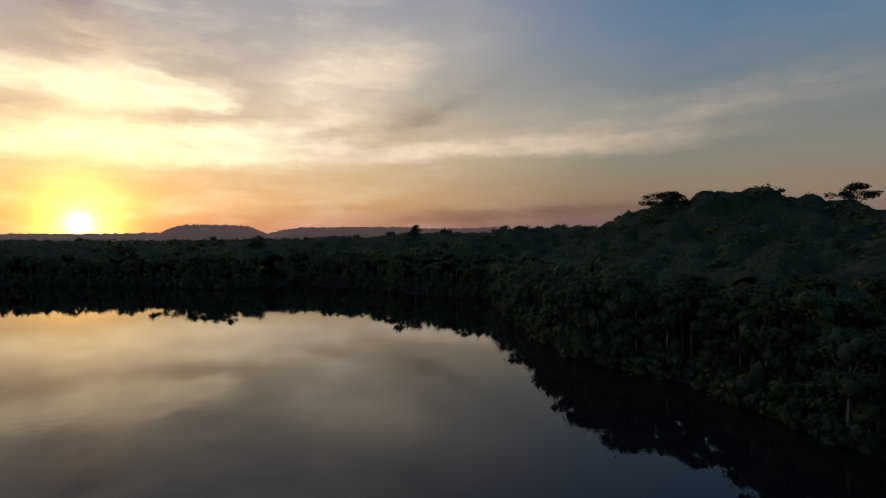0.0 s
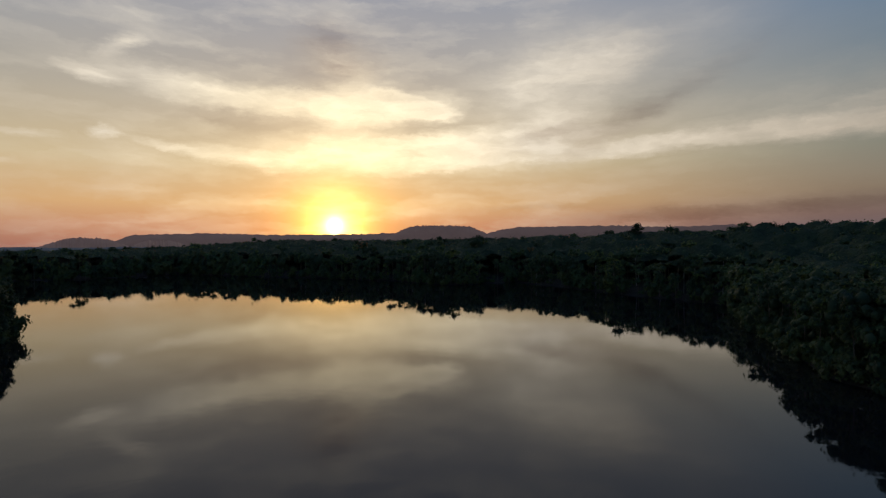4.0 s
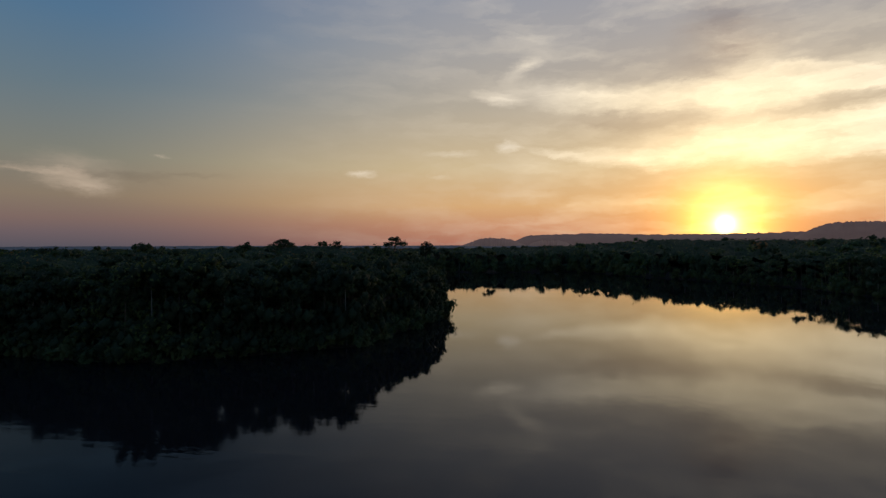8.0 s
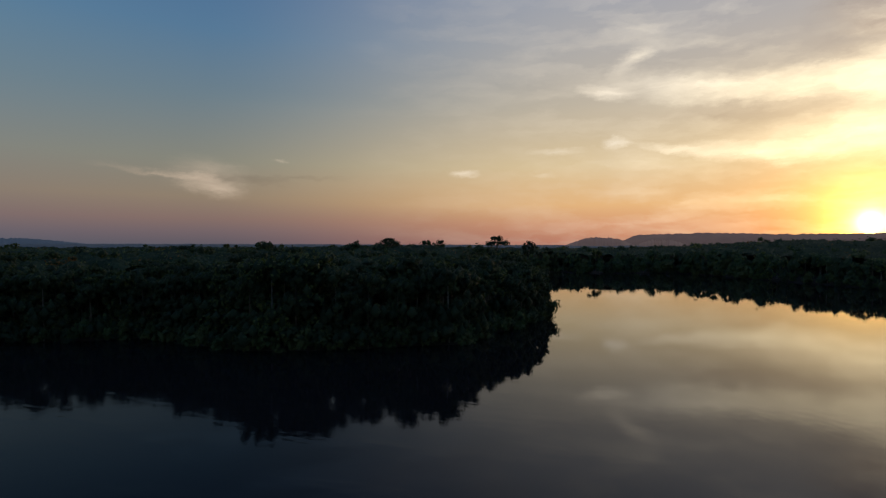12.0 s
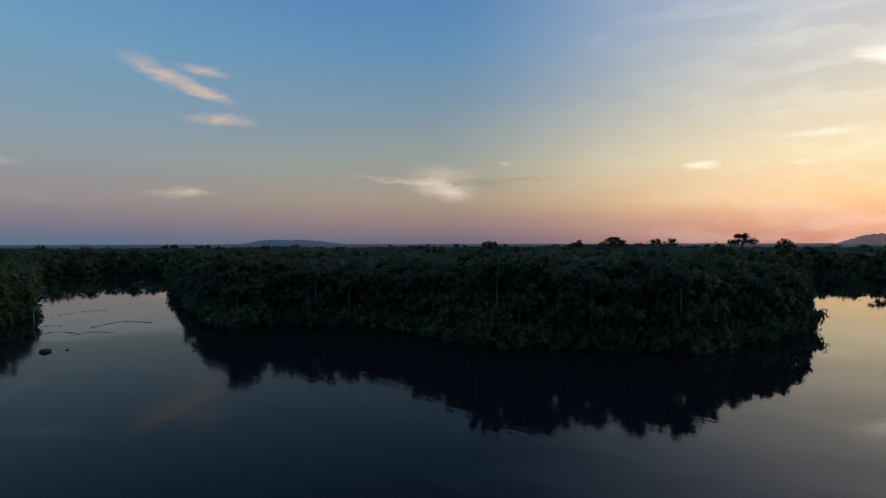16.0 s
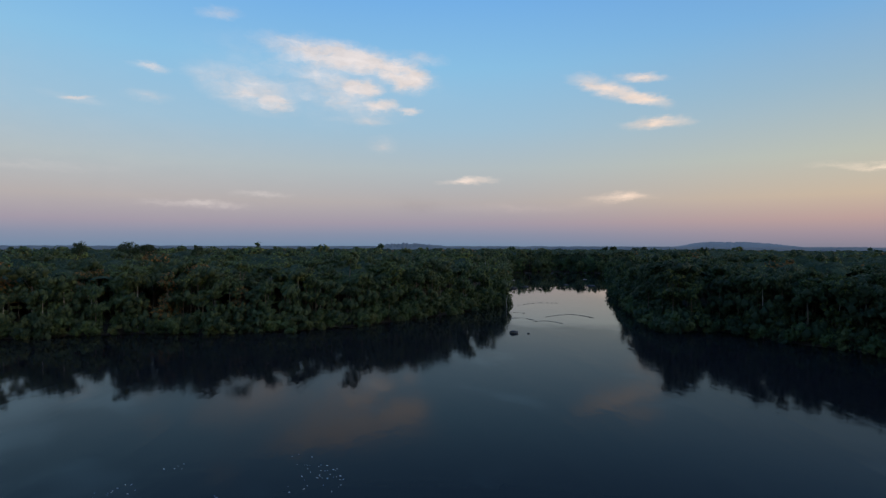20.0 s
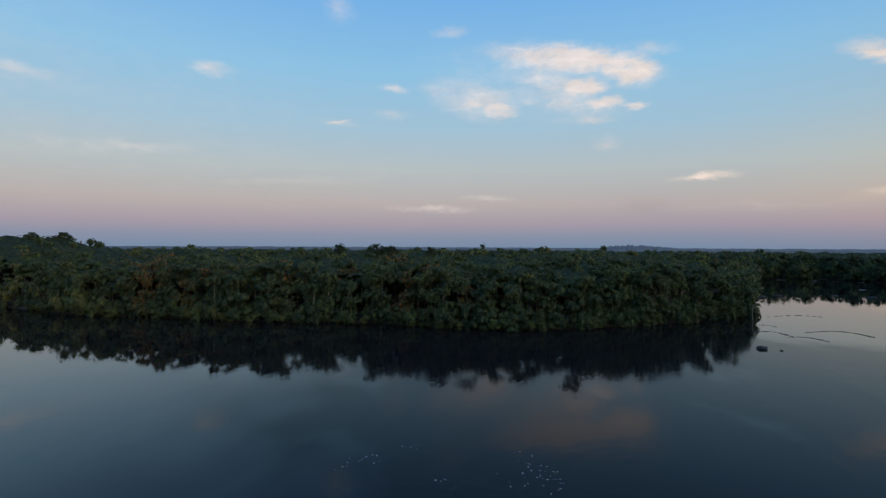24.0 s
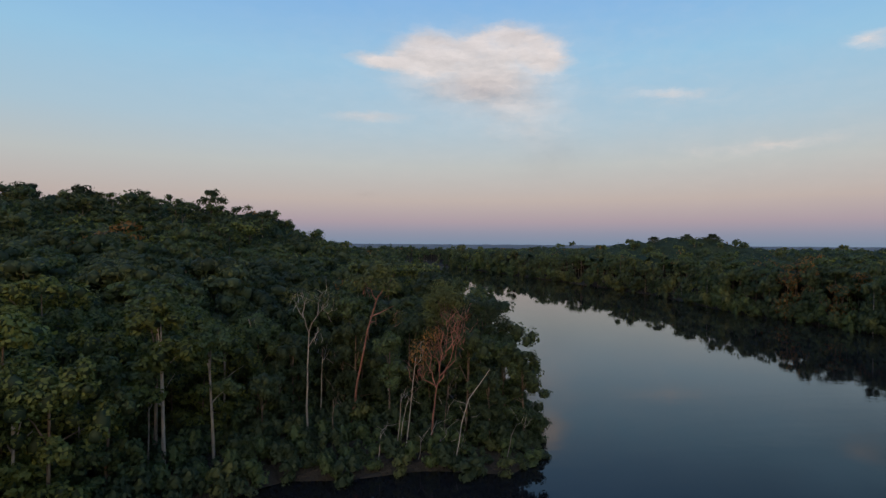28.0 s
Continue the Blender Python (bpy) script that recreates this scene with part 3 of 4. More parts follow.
def tree_shape(rng, form, h):
    """Lobes of the crown and paths of trunk and limbs, for a tree h metres tall."""
    lean = rng.uniform(-0.04, 0.04, 2) * h
    lobes, limbs = [], []
    if form == "umbrella":
        fork, n, spread = 0.66, 9, 0.27
        levels = [(0.78, 0.88)] * 6 + [(0.88, 0.95)] * 3
        size = 0.115
    elif form == "skirted":
        fork, n, spread = 0.5, 11, 0.18
        levels = [(0.08, 0.3)] * 4 + [(0.34, 0.7)] * 4 + [(0.72, 0.95)] * 3
        size = 0.135
    elif form == "column":
        fork, n, spread = 0.62, 6, 0.13
        levels = [(0.42, 0.7)] * 2 + [(0.6, 0.95)] * 4
        size = 0.12
    else:
        fork, n, spread = 0.58, 8, 0.19
        levels = [(0.6, 0.95)] * n
        size = 0.14
    turn = rng.uniform(0, 6.28)
    trunk = [(0, 0, -0.8), (lean[0] * 0.3, lean[1] * 0.3, 0.3 * h), (lean[0] * 0.7, lean[1] * 0.7, fork * h), (lean[0], lean[1], 0.86 * h)]
    r0 = 0.0095 * h
    limbs.append((trunk, [r0 * 1.3, r0, r0 * 0.8, r0 * 0.25]))
    for k, (lo, hi) in enumerate(levels):
        a = turn + k * 2.4
        rr = spread * h * rng.uniform(0.45, 1.0)
        if k == n - 1:
            rr *= 0.15
        z = h * rng.uniform(lo, hi)
        rx = h * size * rng.uniform(0.6, 1.3)
        rz = rx * (0.62 if form == "umbrella" else rng.uniform(0.8, 1.5) if form == "skirted" else rng.uniform(0.65, 1.05))
        z = min(z, h - rz)
        x, y = lean[0] * z / h + rr * math.cos(a), lean[1] * z / h + rr * math.sin(a)
        lobes.append((x, y, z, rx, rz))
        if k % 2 == 0 or form == "umbrella":
            zf = min(fork * h, z * 0.85)
            s = zf / h
            p0 = (lean[0] * s, lean[1] * s, zf)
            limbs.append(([p0, ((p0[0] + x) / 2, (p0[1] + y) / 2, (zf * 0.4 + z * 0.6)), (x, y, z)], [r0 * 0.5, r0 * 0.35, r0 * 0.12]))
    return lobes, limbs


def airy_shape(rng, h, tiers):
    """Open dome: flat leaf pads on long forking limbs, with sky between them."""
    lobes, limbs = [], []
    r0 = 0.0095 * h
    limbs.append(([(0, 0, -0.8), (0.01 * h, 0, 0.3 * h), (0.0, 0.01 * h, 0.62 * h)], [r0 * 1.3, r0, r0 * 0.8]))
    turn = rng.uniform(0, 6.28)
    for n, reach_, z_ in tiers:
        for k in range(n):
            a = turn + 6.28 * k / n + rng.uniform(-0.25, 0.25)
            rr = reach_ * h * rng.uniform(0.75, 1.1)
            z = h * (z_ + rng.uniform(-0.045, 0.03))
            x, y = rr * math.cos(a), rr * math.sin(a)
            rx = h * rng.uniform(0.065, 0.11)
            lobes.append((x, y, z, rx, rx * rng.uniform(0.7, 1.0)))
            lobes.append((x * 0.8 + rng.normal() * rx * 0.6, y * 0.8 + rng.normal() * rx * 0.6, z + rng.uniform(-0.01, 0.02) * h, rx * 0.65, rx * 0.42))
            limbs.append(([(0, 0, 0.6 * h), (x * 0.35, y * 0.35, 0.6 * h + (z - 0.6 * h) * 0.62), (x * 0.75, y * 0.75, z - 0.02 * h), (x, y, z)], [r0 * 0.5, r0 * 0.36, r0 * 0.22, r0 * 0.1]))
        turn += 0.7
    return lobes, limbs


FORMS = ("round", "skirted", "column", "umbrella")
rng = np.random.default_rng(7)


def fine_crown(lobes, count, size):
    """Crown seen from close by: every lobe broken into tufts round a heart painted darker as shade."""
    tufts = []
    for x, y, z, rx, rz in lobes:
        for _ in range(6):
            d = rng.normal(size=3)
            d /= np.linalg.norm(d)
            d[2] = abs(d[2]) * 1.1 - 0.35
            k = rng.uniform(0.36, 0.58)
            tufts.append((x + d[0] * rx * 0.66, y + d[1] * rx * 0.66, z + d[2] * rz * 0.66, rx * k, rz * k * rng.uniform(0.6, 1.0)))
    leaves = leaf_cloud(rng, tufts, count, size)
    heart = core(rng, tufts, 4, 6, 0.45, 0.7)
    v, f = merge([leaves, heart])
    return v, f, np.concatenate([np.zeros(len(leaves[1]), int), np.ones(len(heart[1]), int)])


def tufts_of(lobes, number):
    out = []
    for x, y, z, rx, rz in lobes:
        turn_ = rng.uniform(0, 6.28)
        for i in range(number):
            a, up = turn_ + 6.28 * i / number, rng.uniform(-0.5, 0.75)
            k, away = rng.uniform(0.55, 0.88), rng.uniform(0.35, 0.75)
            out.append((x + math.cos(a) * rx * away, y + math.sin(a) * rx * away, z + up * rz * 0.75, rx * k, rz * k * rng.uniform(0.6, 1.0)))
    return out


def prototype(form, h, count, size, rich, plain=False):
    lobes, limbs = tree_shape(rng, form, h)
    if plain:
        lobes = [(x, y, z, rx * 1.35, rz * 1.3) for x, y, z, rx, rz in lobes[::2]]
        mass = tufts_of(lobes, 2) if count > 30 else lobes
        count = count // 2 if count > 30 else count
    else:
        mass = tufts_of(lobes, 4)
        count //= 4
    # hearts are coloured deep green later: shade painted between the blades
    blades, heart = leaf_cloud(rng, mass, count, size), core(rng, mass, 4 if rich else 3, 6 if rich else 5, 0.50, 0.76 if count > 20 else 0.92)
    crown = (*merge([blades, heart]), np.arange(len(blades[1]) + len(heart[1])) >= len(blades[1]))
    if rich:
        return crown, [tube(p, r, 7) for p, r in limbs]
    return crown, merge([tube(p, r, 4) for p, r in limbs[:3]])


# where the trees stand: rows along the banks, then a looser scatter inland
def scatter(step, lo, hi, reach0, reach1):
    k = np.arange(-reach1, reach1, step)
    x, y = (c.ravel() for c in np.meshgrid(k, k))
    x, y = x + rng.uniform(-0.42, 0.42, x.size) * step, y + rng.uniform(-0.42, 0.42, x.size) * step
    d = np.hypot(x, y)
    ok = (d > reach0) & (d <= reach1)
    x, y = x[ok], y[ok]
    s = inland(x, y)
    ok = (s > lo) & (s <= hi)
    return np.stack([x[ok], y[ok], s[ok]], 1)


spots = np.concatenate([scatter(7.0, 0.5, 14, 60, 330), scatter(8.2, 0.5, 14, 330, 480), scatter(10.5, 0.5, 15, 480, 900), scatter(16, 1.5, 30, 900, 1500),
                        scatter(9.5, 14, 44, 60, 330), scatter(17, 15, 60, 330, 620), scatter(15, 44, 400, 60, 460), scatter(27, 60, 700, 460, 760), scatter(48, 60, 900, 760, 1150)])
head = scatter(8.5, 0.5, 34, 690, 850)
turn = np.degrees(np.arctan2(-head[:, 0], head[:, 1])) % 360
spots = np.concatenate([spots, head[(turn > 120) & (turn < 135)]])
# a denser wall of trees at the back of the glade
back = scatter(6.5, 19, 31, 60, 165)
turn = np.degrees(np.arctan2(-back[:, 0], back[:, 1])) % 360
spots = np.concatenate([spots, back[(turn > 224) & (turn < 262)]])
rear = scatter(7.5, 31, 48, 60, 190)
turn = np.degrees(np.arctan2(-rear[:, 0], rear[:, 1])) % 360
spots = np.concatenate([spots, rear[(turn > 224) & (turn < 266)]])
# the near hillside: crown beside crown
slope = scatter(9.0, 48, 400, 100, 425)
turn = np.degrees(np.arctan2(-slope[:, 0], slope[:, 1])) % 360
old = np.degrees(np.arctan2(-spots[:, 0], spots[:, 1])) % 360
spots = np.concatenate([spots[~((old > 222) & (old < 270) & (spots[:, 2] > 48) & (np.hypot(spots[:, 0], spots[:, 1]) < 425))], slope[(turn > 222) & (turn < 270)]])
bearing = np.degrees(np.arctan2(-spots[:, 0], spots[:, 1])) % 360
reach = np.hypot(spots[:, 0], spots[:, 1])
# unseen side behind the craft: thinner
seen = ~((bearing > 271) & (bearing < 314) & (np.arange(len(spots)) % 6 > 0))
# trees left out along the camera's sight lines to the bare trunks
for az in (224.4, 227.3, 231.9, 237.8):
    seen &= ~((np.abs(bearing - az) < 1.7) & (reach < 103))
# dusk side: the trees behind the bank show only as a roof
seen &= ~(((bearing > 312) | (bearing < 110)) & (spots[:, 2] > 44) & (np.arange(len(spots)) % 2 > 0))
spots, bearing, reach = spots[seen], bearing[seen], reach[seen]
order = np.argsort(reach)
spots, bearing, reach = spots[order], bearing[order], reach[order]
shore = spots[:, 2]
GLADE = (bearing > 222.5) & (bearing < 254) & (reach < 122)
height = rng.uniform(17.5, 28.5, len(spots)) * np.where(shore < 6, 0.88, 1.0)
height = np.where(rng.random(len(spots)) < 0.03, height * 1.18, height)
kind = rng.choice(4, len(spots), p=(0.57, 0.0, 0.34, 0.09))
kind = np.where(shore < 10, 1, kind)
kind = np.where(GLADE, 2, kind)
low = GLADE & (shore < 8)
height = np.where(low, rng.uniform(3, 7, len(spots)), height)
kind = np.where(low, 1, kind)
mid = GLADE & ~low & (rng.random(len(spots)) < 0.72)
height = np.where(mid, rng.uniform(8, 17, len(spots)), height)
kind = np.where(mid, 1, kind)
fill = (bearing > 224) & (bearing < 266) & (shore > 19) & (shore < 48) & (reach < 190)
height = np.where(fill, rng.uniform(13, 22, len(spots)) + np.clip(shore - 28, 0, 8) * 0.4, height)
kind = np.where(fill, 1, kind)
height = np.where((reach < 118) & (bearing > 205) & (bearing < 222.5), np.minimum(height, 23.5) * 0.95, height)
height = np.where((bearing > 322) & (bearing < 344), np.minimum(height, 26.0), height)
height = np.where((bearing >= 344) & (bearing < 353), np.minimum(height, 22.5), height)
# heights cut to the camera's sight line: the far reach shows over the near bank
slit = (bearing > 226.6) & (bearing < 229.0) & (reach > 190) & (reach < 520)
height = np.where(slit, np.clip(32.0 - 0.0594 * reach, 6.0, 20.0), height)
# room round the open crown at the corner of the bank
height = np.where((bearing > 217) & (bearing < 222.5) & (reach > 97) & (reach < 128), np.minimum(height, 18.0), height)
# treetops along the water of the point: bearing, height
SKIRT = ((60, 22), (62, 23), (63.5, 27), (66, 26.5), (69.5, 26), (70.4, 30.5), (72.8, 30), (73.3, 25), (75.5, 30.5), (79, 27), (83, 30), (85, 32), (91.5, 32.5), (92.5, 29), (97, 28), (104, 27), (113, 26))
line = np.interp(bearing, [a for a, _ in SKIRT], [h for _, h in SKIRT])
on_point = (bearing > 61) & (bearing < 113) & (reach < 330) & (shore < 16)
height = np.where(on_point, line * rng.uniform(0.84, 1.0, len(spots)), height)
hue = rng.choice(5, len(spots), p=(0.40, 0.30, 0.18, 0.105, 0.015))
# a few autumn-coloured crowns on the far bank
for az, D in ((193, 395), (190.4, 318), (184.7, 302), (181.8, 308), (178.2, 292), (172.0, 290)):
    d = np.hypot(spots[:, 0] + D * math.sin(radians(az)), spots[:, 1] - D * math.cos(radians(az)))
    hue[np.argsort(d + np.where(shore < 6, 40, 0))[:3]] = 4
hue = np.where((reach < 150) & (hue > 2), 0, hue)
hue = np.where(GLADE, np.where(bearing > 243, np.arange(len(spots)) % 2 * 3, np.arange(len(spots)) % 2), hue)
hue = np.where((reach < 125) & (bearing > 205) & (bearing < 222.5), np.arange(len(spots)) % 3 > 0, hue)
hue = np.where((reach < 128) & (bearing > 243) & (bearing < 268), np.where(np.arange(len(spots)) % 2, 0, 3), hue)
base_z = ground_height(spots[:, 0], spots[:, 1])

COUNTED = 300
TREE_LABELS = {0: "broad round-crowned rainforest tree on the river bank", 1: "leafy bank tree with foliage hanging to the water", 2: "slender tall rainforest tree with a narrow crown", 3: "tall umbrella-crowned rainforest tree"}
LEAF_WORDS = ("green", "deep green", "olive green", "yellow-green", "rusty orange")


def part(name, me, parent, label=""):
    ob = new(name, me)
    ob.parent = parent
    return tagged(ob, label)


def near_trees():
    models = {}
    for k in range(COUNTED):
        form, colour, pick, close = int(kind[k]), int(hue[k]), k % 3, bool(reach[k] < 124 and 200 < bearing[k] < 272)
        key = (form, colour, pick, close)
        if key not in models:
            if close:
                lobes, limbs = tree_shape(rng, FORMS[form], 25.0)
                cv, cfc, tone = fine_crown(lobes, 70, 0.37)
                wood = [tube(p, r, 7) for p, r in limbs]
            else:
                (cv, cfc, tone), wood = prototype(FORMS[form], 25.0, 136, 0.50, True)
            models[key] = (mesh_from("crown", cv, cfc, [LEAVES[colour], LEAF_DEEP_AND_SHADE], tone, smooth=True), [mesh_from("wood", v, f, [(BARK_BROWN, BARK_PALE, BARK_BROWN)[pick]], smooth=True) for v, f in wood])
        crown, wood = models[key]
        tree = new("rainforest_tree")
        for i, me in enumerate(wood):
            part("bough" if i else "trunk", me, tree)
        part("crown", crown, tree, LEAF_WORDS[colour] + " leaves")
        s = height[k] / 25.0
        tree.matrix_world = pose(spots[k, 0], spots[k, 1], base_z[k], 0, 0, rng.uniform(0, 360)) @ Matrix.Diagonal((s, s, s, 1))
        tagged(tree, TREE_LABELS[form], "tree", "trees of the river bank")


def far_trees():
    shapes = {}
    for form in range(4):
        shapes[form] = [(prototype(FORMS[form], 25.0, 84, 0.50, False), prototype(FORMS[form], 25.0, 52, 0.80, False, True), prototype(FORMS[form], 25.0, 18, 1.6, False, True)) for _ in range(5)]
    groups = {"tall dark rainforest trees along the sunset bank": (bearing > 312) | (bearing < 60), "dense dark rainforest trees on the wooded point": (bearing >= 60) & (bearing < 127),
              "dense green rainforest trees along the far bank": (bearing >= 127) & (bearing < 229.2), "rainforest trees climbing the near hillside": (bearing >= 229.2) & (bearing <= 312)}
    for label, mask in groups.items():
        vs, fs, ms, base = [], [], [], 0
        for k in np.nonzero(mask)[0]:
            if k < COUNTED:
                continue
            (crown, wood) = shapes[int(kind[k])][k % 5][0 if reach[k] < (230 if 222 < bearing[k] < 270 else 330 if 60 < bearing[k] < 312 else 215) else 1 if reach[k] < 580 or (118 < bearing[k] < 136 and reach[k] < 850) else 2]
            a, s = rng.uniform(0, 6.28), height[k] / 25.0
            rot = np.array([[math.cos(a), -math.sin(a), 0], [math.sin(a), math.cos(a), 0], [0, 0, 1]]) * s
            at = np.array([spots[k, 0], spots[k, 1], base_z[k]])
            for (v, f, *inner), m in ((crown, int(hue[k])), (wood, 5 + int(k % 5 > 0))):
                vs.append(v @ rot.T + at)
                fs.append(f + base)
                # index 1 on heart faces: gap shade painted as deep green
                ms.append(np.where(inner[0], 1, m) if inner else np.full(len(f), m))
                base += len(v)
        me = mesh_from("forest", np.concatenate(vs), np.concatenate(fs), TREE_MATS, np.concatenate(ms), smooth=True)
        tagged(new("forest", me), label, "forest", kind="stuff")


near_trees()
far_trees()


def canopy_leaves():
    """Leaf clumps strewn over the forest roof."""
    a = rng.uniform(0, 360, 300000)
    d = rng.uniform(100 ** 0.5, 1000 ** 0.5, 300000) ** 2
    hill = np.arange(a.size) % 8 == 0
    a = np.where(hill, 226 + (a * 7.3) % 42, a)
    d = np.where(hill, 105 + (d * 13.7) % 290, d)
    a = np.where((a > 270) & (a < 314), a - 60 + rng.uniform(-20, 20, a.size), a)
    x, y = -d * np.sin(np.radians(a)), d * np.cos(np.radians(a))
    s = inland(x, y)
    ok = s > np.where((a > 222) & (a < 264) & (d < 185), 37, 22)
    x, y, d, s = x[ok], y[ok], d[ok], s[ok]
    k = 110000
    x, y, d, s = x[:k], y[:k], d[:k], s[:k]
    c = np.stack([x, y, canopy_height(x, y, s) + rng.uniform(-0.3, 0.9, x.size)], 1)
    slope = np.stack([crown_bumps(x + 0.5, y) - crown_bumps(x - 0.5, y), crown_bumps(x, y + 0.5) - crown_bumps(x, y - 0.5)], 1)
    nrm = rng.normal(scale=0.30, size=c.shape) + np.concatenate([-np.clip(slope, -2, 2), np.full((x.size, 1), 0.75)], 1)
    nrm /= np.linalg.norm(nrm, axis=1)[:, None]
    a = np.cross(nrm, rng.normal(size=c.shape))
    a /= np.linalg.norm(a, axis=1)[:, None]
    b = np.cross(nrm, a)
    size = (0.22 + d / 640.0)[:, None] * rng.uniform(0.6, 1.3, (x.size, 1))
    drop = nrm * size * -0.25
    v = np.stack([c - a * size + drop, c - b * size * 0.6, c + a * size + drop, c + b * size * 0.6], 1).reshape(-1, 3)
    # one hue a crown; hollows between crowns deep green, as painted shade
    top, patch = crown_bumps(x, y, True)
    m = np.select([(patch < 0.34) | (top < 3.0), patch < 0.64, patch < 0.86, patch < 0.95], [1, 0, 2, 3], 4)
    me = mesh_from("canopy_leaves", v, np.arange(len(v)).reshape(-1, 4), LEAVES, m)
    tagged(new("canopy_leaves", me), "leafy tops of the rainforest seen over the banks", "foliage", kind="stuff")


def undergrowth():
    """Bushes that lean out over the water's edge."""
    inner = scatter(2.7, 2.0, 34, 60, 130)
    turn = np.degrees(np.arctan2(-inner[:, 0], inner[:, 1])) % 360
    at = np.concatenate([scatter(3.2, -2.4, 3.0, 60, 330), scatter(6.0, -1.5, 4.0, 330, 820), inner[(turn > 213) & (turn < 262)]])
    at = at[rng.random(len(at)) < 0.9]
    az = np.degrees(np.arctan2(-at[:, 0], at[:, 1])) % 360
    shapes = []
    for _ in range(6):
        lobes = [(rng.uniform(-1.2, 1.2), rng.uniform(-1.2, 1.2), rng.uniform(0.5, 3.0), rng.uniform(1.0, 1.8), rng.uniform(0.8, 1.4)) for _ in range(4)]
        shapes.append((merge([leaf_cloud(rng, lobes, 34, 0.40), core(rng, lobes, 3, 5, 0.5, 0.72)]), merge([leaf_cloud(rng, lobes, 64, 0.36), core(rng, lobes, 3, 6, 0.5, 0.75)])))
    vs, fs, ms, base = [], [], [], 0
    z = np.maximum(ground_height(at[:, 0], at[:, 1]), -0.1)
    for k in range(len(at)):
        d = math.hypot(at[k, 0], at[k, 1])
        v, f = shapes[k % 6][1 if d < 125 else 0]
        far = 1.0 if d < 330 else 1.7 if d < 640 else 2.7
        vs.append(v * (rng.uniform(0.6, 1.0) if d < 125 else rng.uniform(0.8, 1.7)) * np.array([1, 1, rng.uniform(0.8, 1.6)]) * far + np.array([at[k, 0], at[k, 1], z[k]]))
        fs.append(f + base)
        # near bushes mostly deep green: the glade's shade painted into their colour
        ms.append(np.full(len(f), int(rng.choice(3, p=(0.22, 0.66, 0.12) if d < 125 else (0.34, 0.33, 0.33)))))
        base += len(v)
    me = mesh_from("undergrowth", np.concatenate(vs), np.concatenate(fs), LEAVES, np.concatenate(ms))
    tagged(new("undergrowth", me), "dark bushes hanging over the water's edge", "bushes", kind="stuff")


canopy_leaves()
undergrowth()


# ---------------------------------------------------------------- tall single trees on the skyline
def at_bearing(az, D, z=0.0):
    return Vector((-D * math.sin(radians(az)), D * math.cos(radians(az)), z))


# bearing, distance, height of the top over the eye's level in degrees, form, width factor
SKYLINE = ((-22.4, 366, 4.85, 3, 1.45), (-37.3, 362, 4.7, 3, 1.15), (-12.5, 470, 1.75, 0, 0.9), (2.9, 575, 1.85, 0, 0.8), (-8.5, 500, 1.75, 0, 0.9), (66.5, 610, 0.78, 3, 1.45), (77.9, 600, 0.62, 3, 1.3),
           (63.2, 600, 0.3, 0, 0.9), (72.5, 620, 0.45, 0, 0.8), (81.3, 610, 0.35, 0, 0.6), (173.2, 430, 0.18, 0, 0.7), (169.4, 440, 0.20, 0, 0.9), (168.0, 440, 0.08, 3, 0.8), (163.7, 430, 0.02, 0, 0.6),
           (197.4, 650, 1.1, 3, 0.9), (199.6, 655, 1.0, 3, 0.8), (202.6, 670, 0.85, 3, 0.7), (247.0, 352, 5.0, 3, 0.85), (253.0, 352, 4.7, 0, 0.9), (257.5, 352, 4.85, 3, 0.9), (261.5, 352, 4.95, 0, 1.0), (242.0, 356, 3.3, 0, 0.8))


def skyline_trees():
    models = {}
    for k, (az, D, el, form, wide) in enumerate(SKYLINE):
        p = at_bearing(az, D)
        z0 = float(ground_height(np.array([p.x]), np.array([p.y]))[0])
        h = EYE[2] + D * math.tan(radians(el)) - z0
        key = (form, k % 4)
        if key not in models:
            tiers = ((7, 0.26, 0.77), (6, 0.19, 0.86), (5, 0.08, 0.94)) if form == 3 else ((5, 0.15, 0.72), (5, 0.15, 0.82), (4, 0.08, 0.92))
            if k == 1:
                tiers = ((4, 0.27, 0.80), (4, 0.20, 0.83), (5, 0.09, 0.95))
            lobes, limbs = airy_shape(rng, 30.0, tiers)
            cv, cfc = leaf_cloud(rng, lobes, 60, 0.6)
            wood = [tube(p, r, 6) for p, r in limbs]
            models[key] = (mesh_from("crown", cv, cfc, [LEAF_DEEP_AND_SHADE]), [mesh_from("wood", v, f, [BARK_BROWN], smooth=True) for v, f in wood])
        tree = new("emergent_tree")
        for i, me in enumerate(models[key][1]):
            part("bough" if i else "trunk", me, tree)
        part("crown", models[key][0], tree, "dark green leaves")
        tree.matrix_world = pose(p.x, p.y, z0, 0, 0, k * 77) @ Matrix.Diagonal((wide * 1.15, wide * 1.15, h / 30.0, 1))
        tagged(tree, ("tall round-crowned tree rising above the forest roof", "", "", "tall umbrella-crowned tree rising above the forest roof")[form], "tree", "trees on the skyline")


skyline_trees()


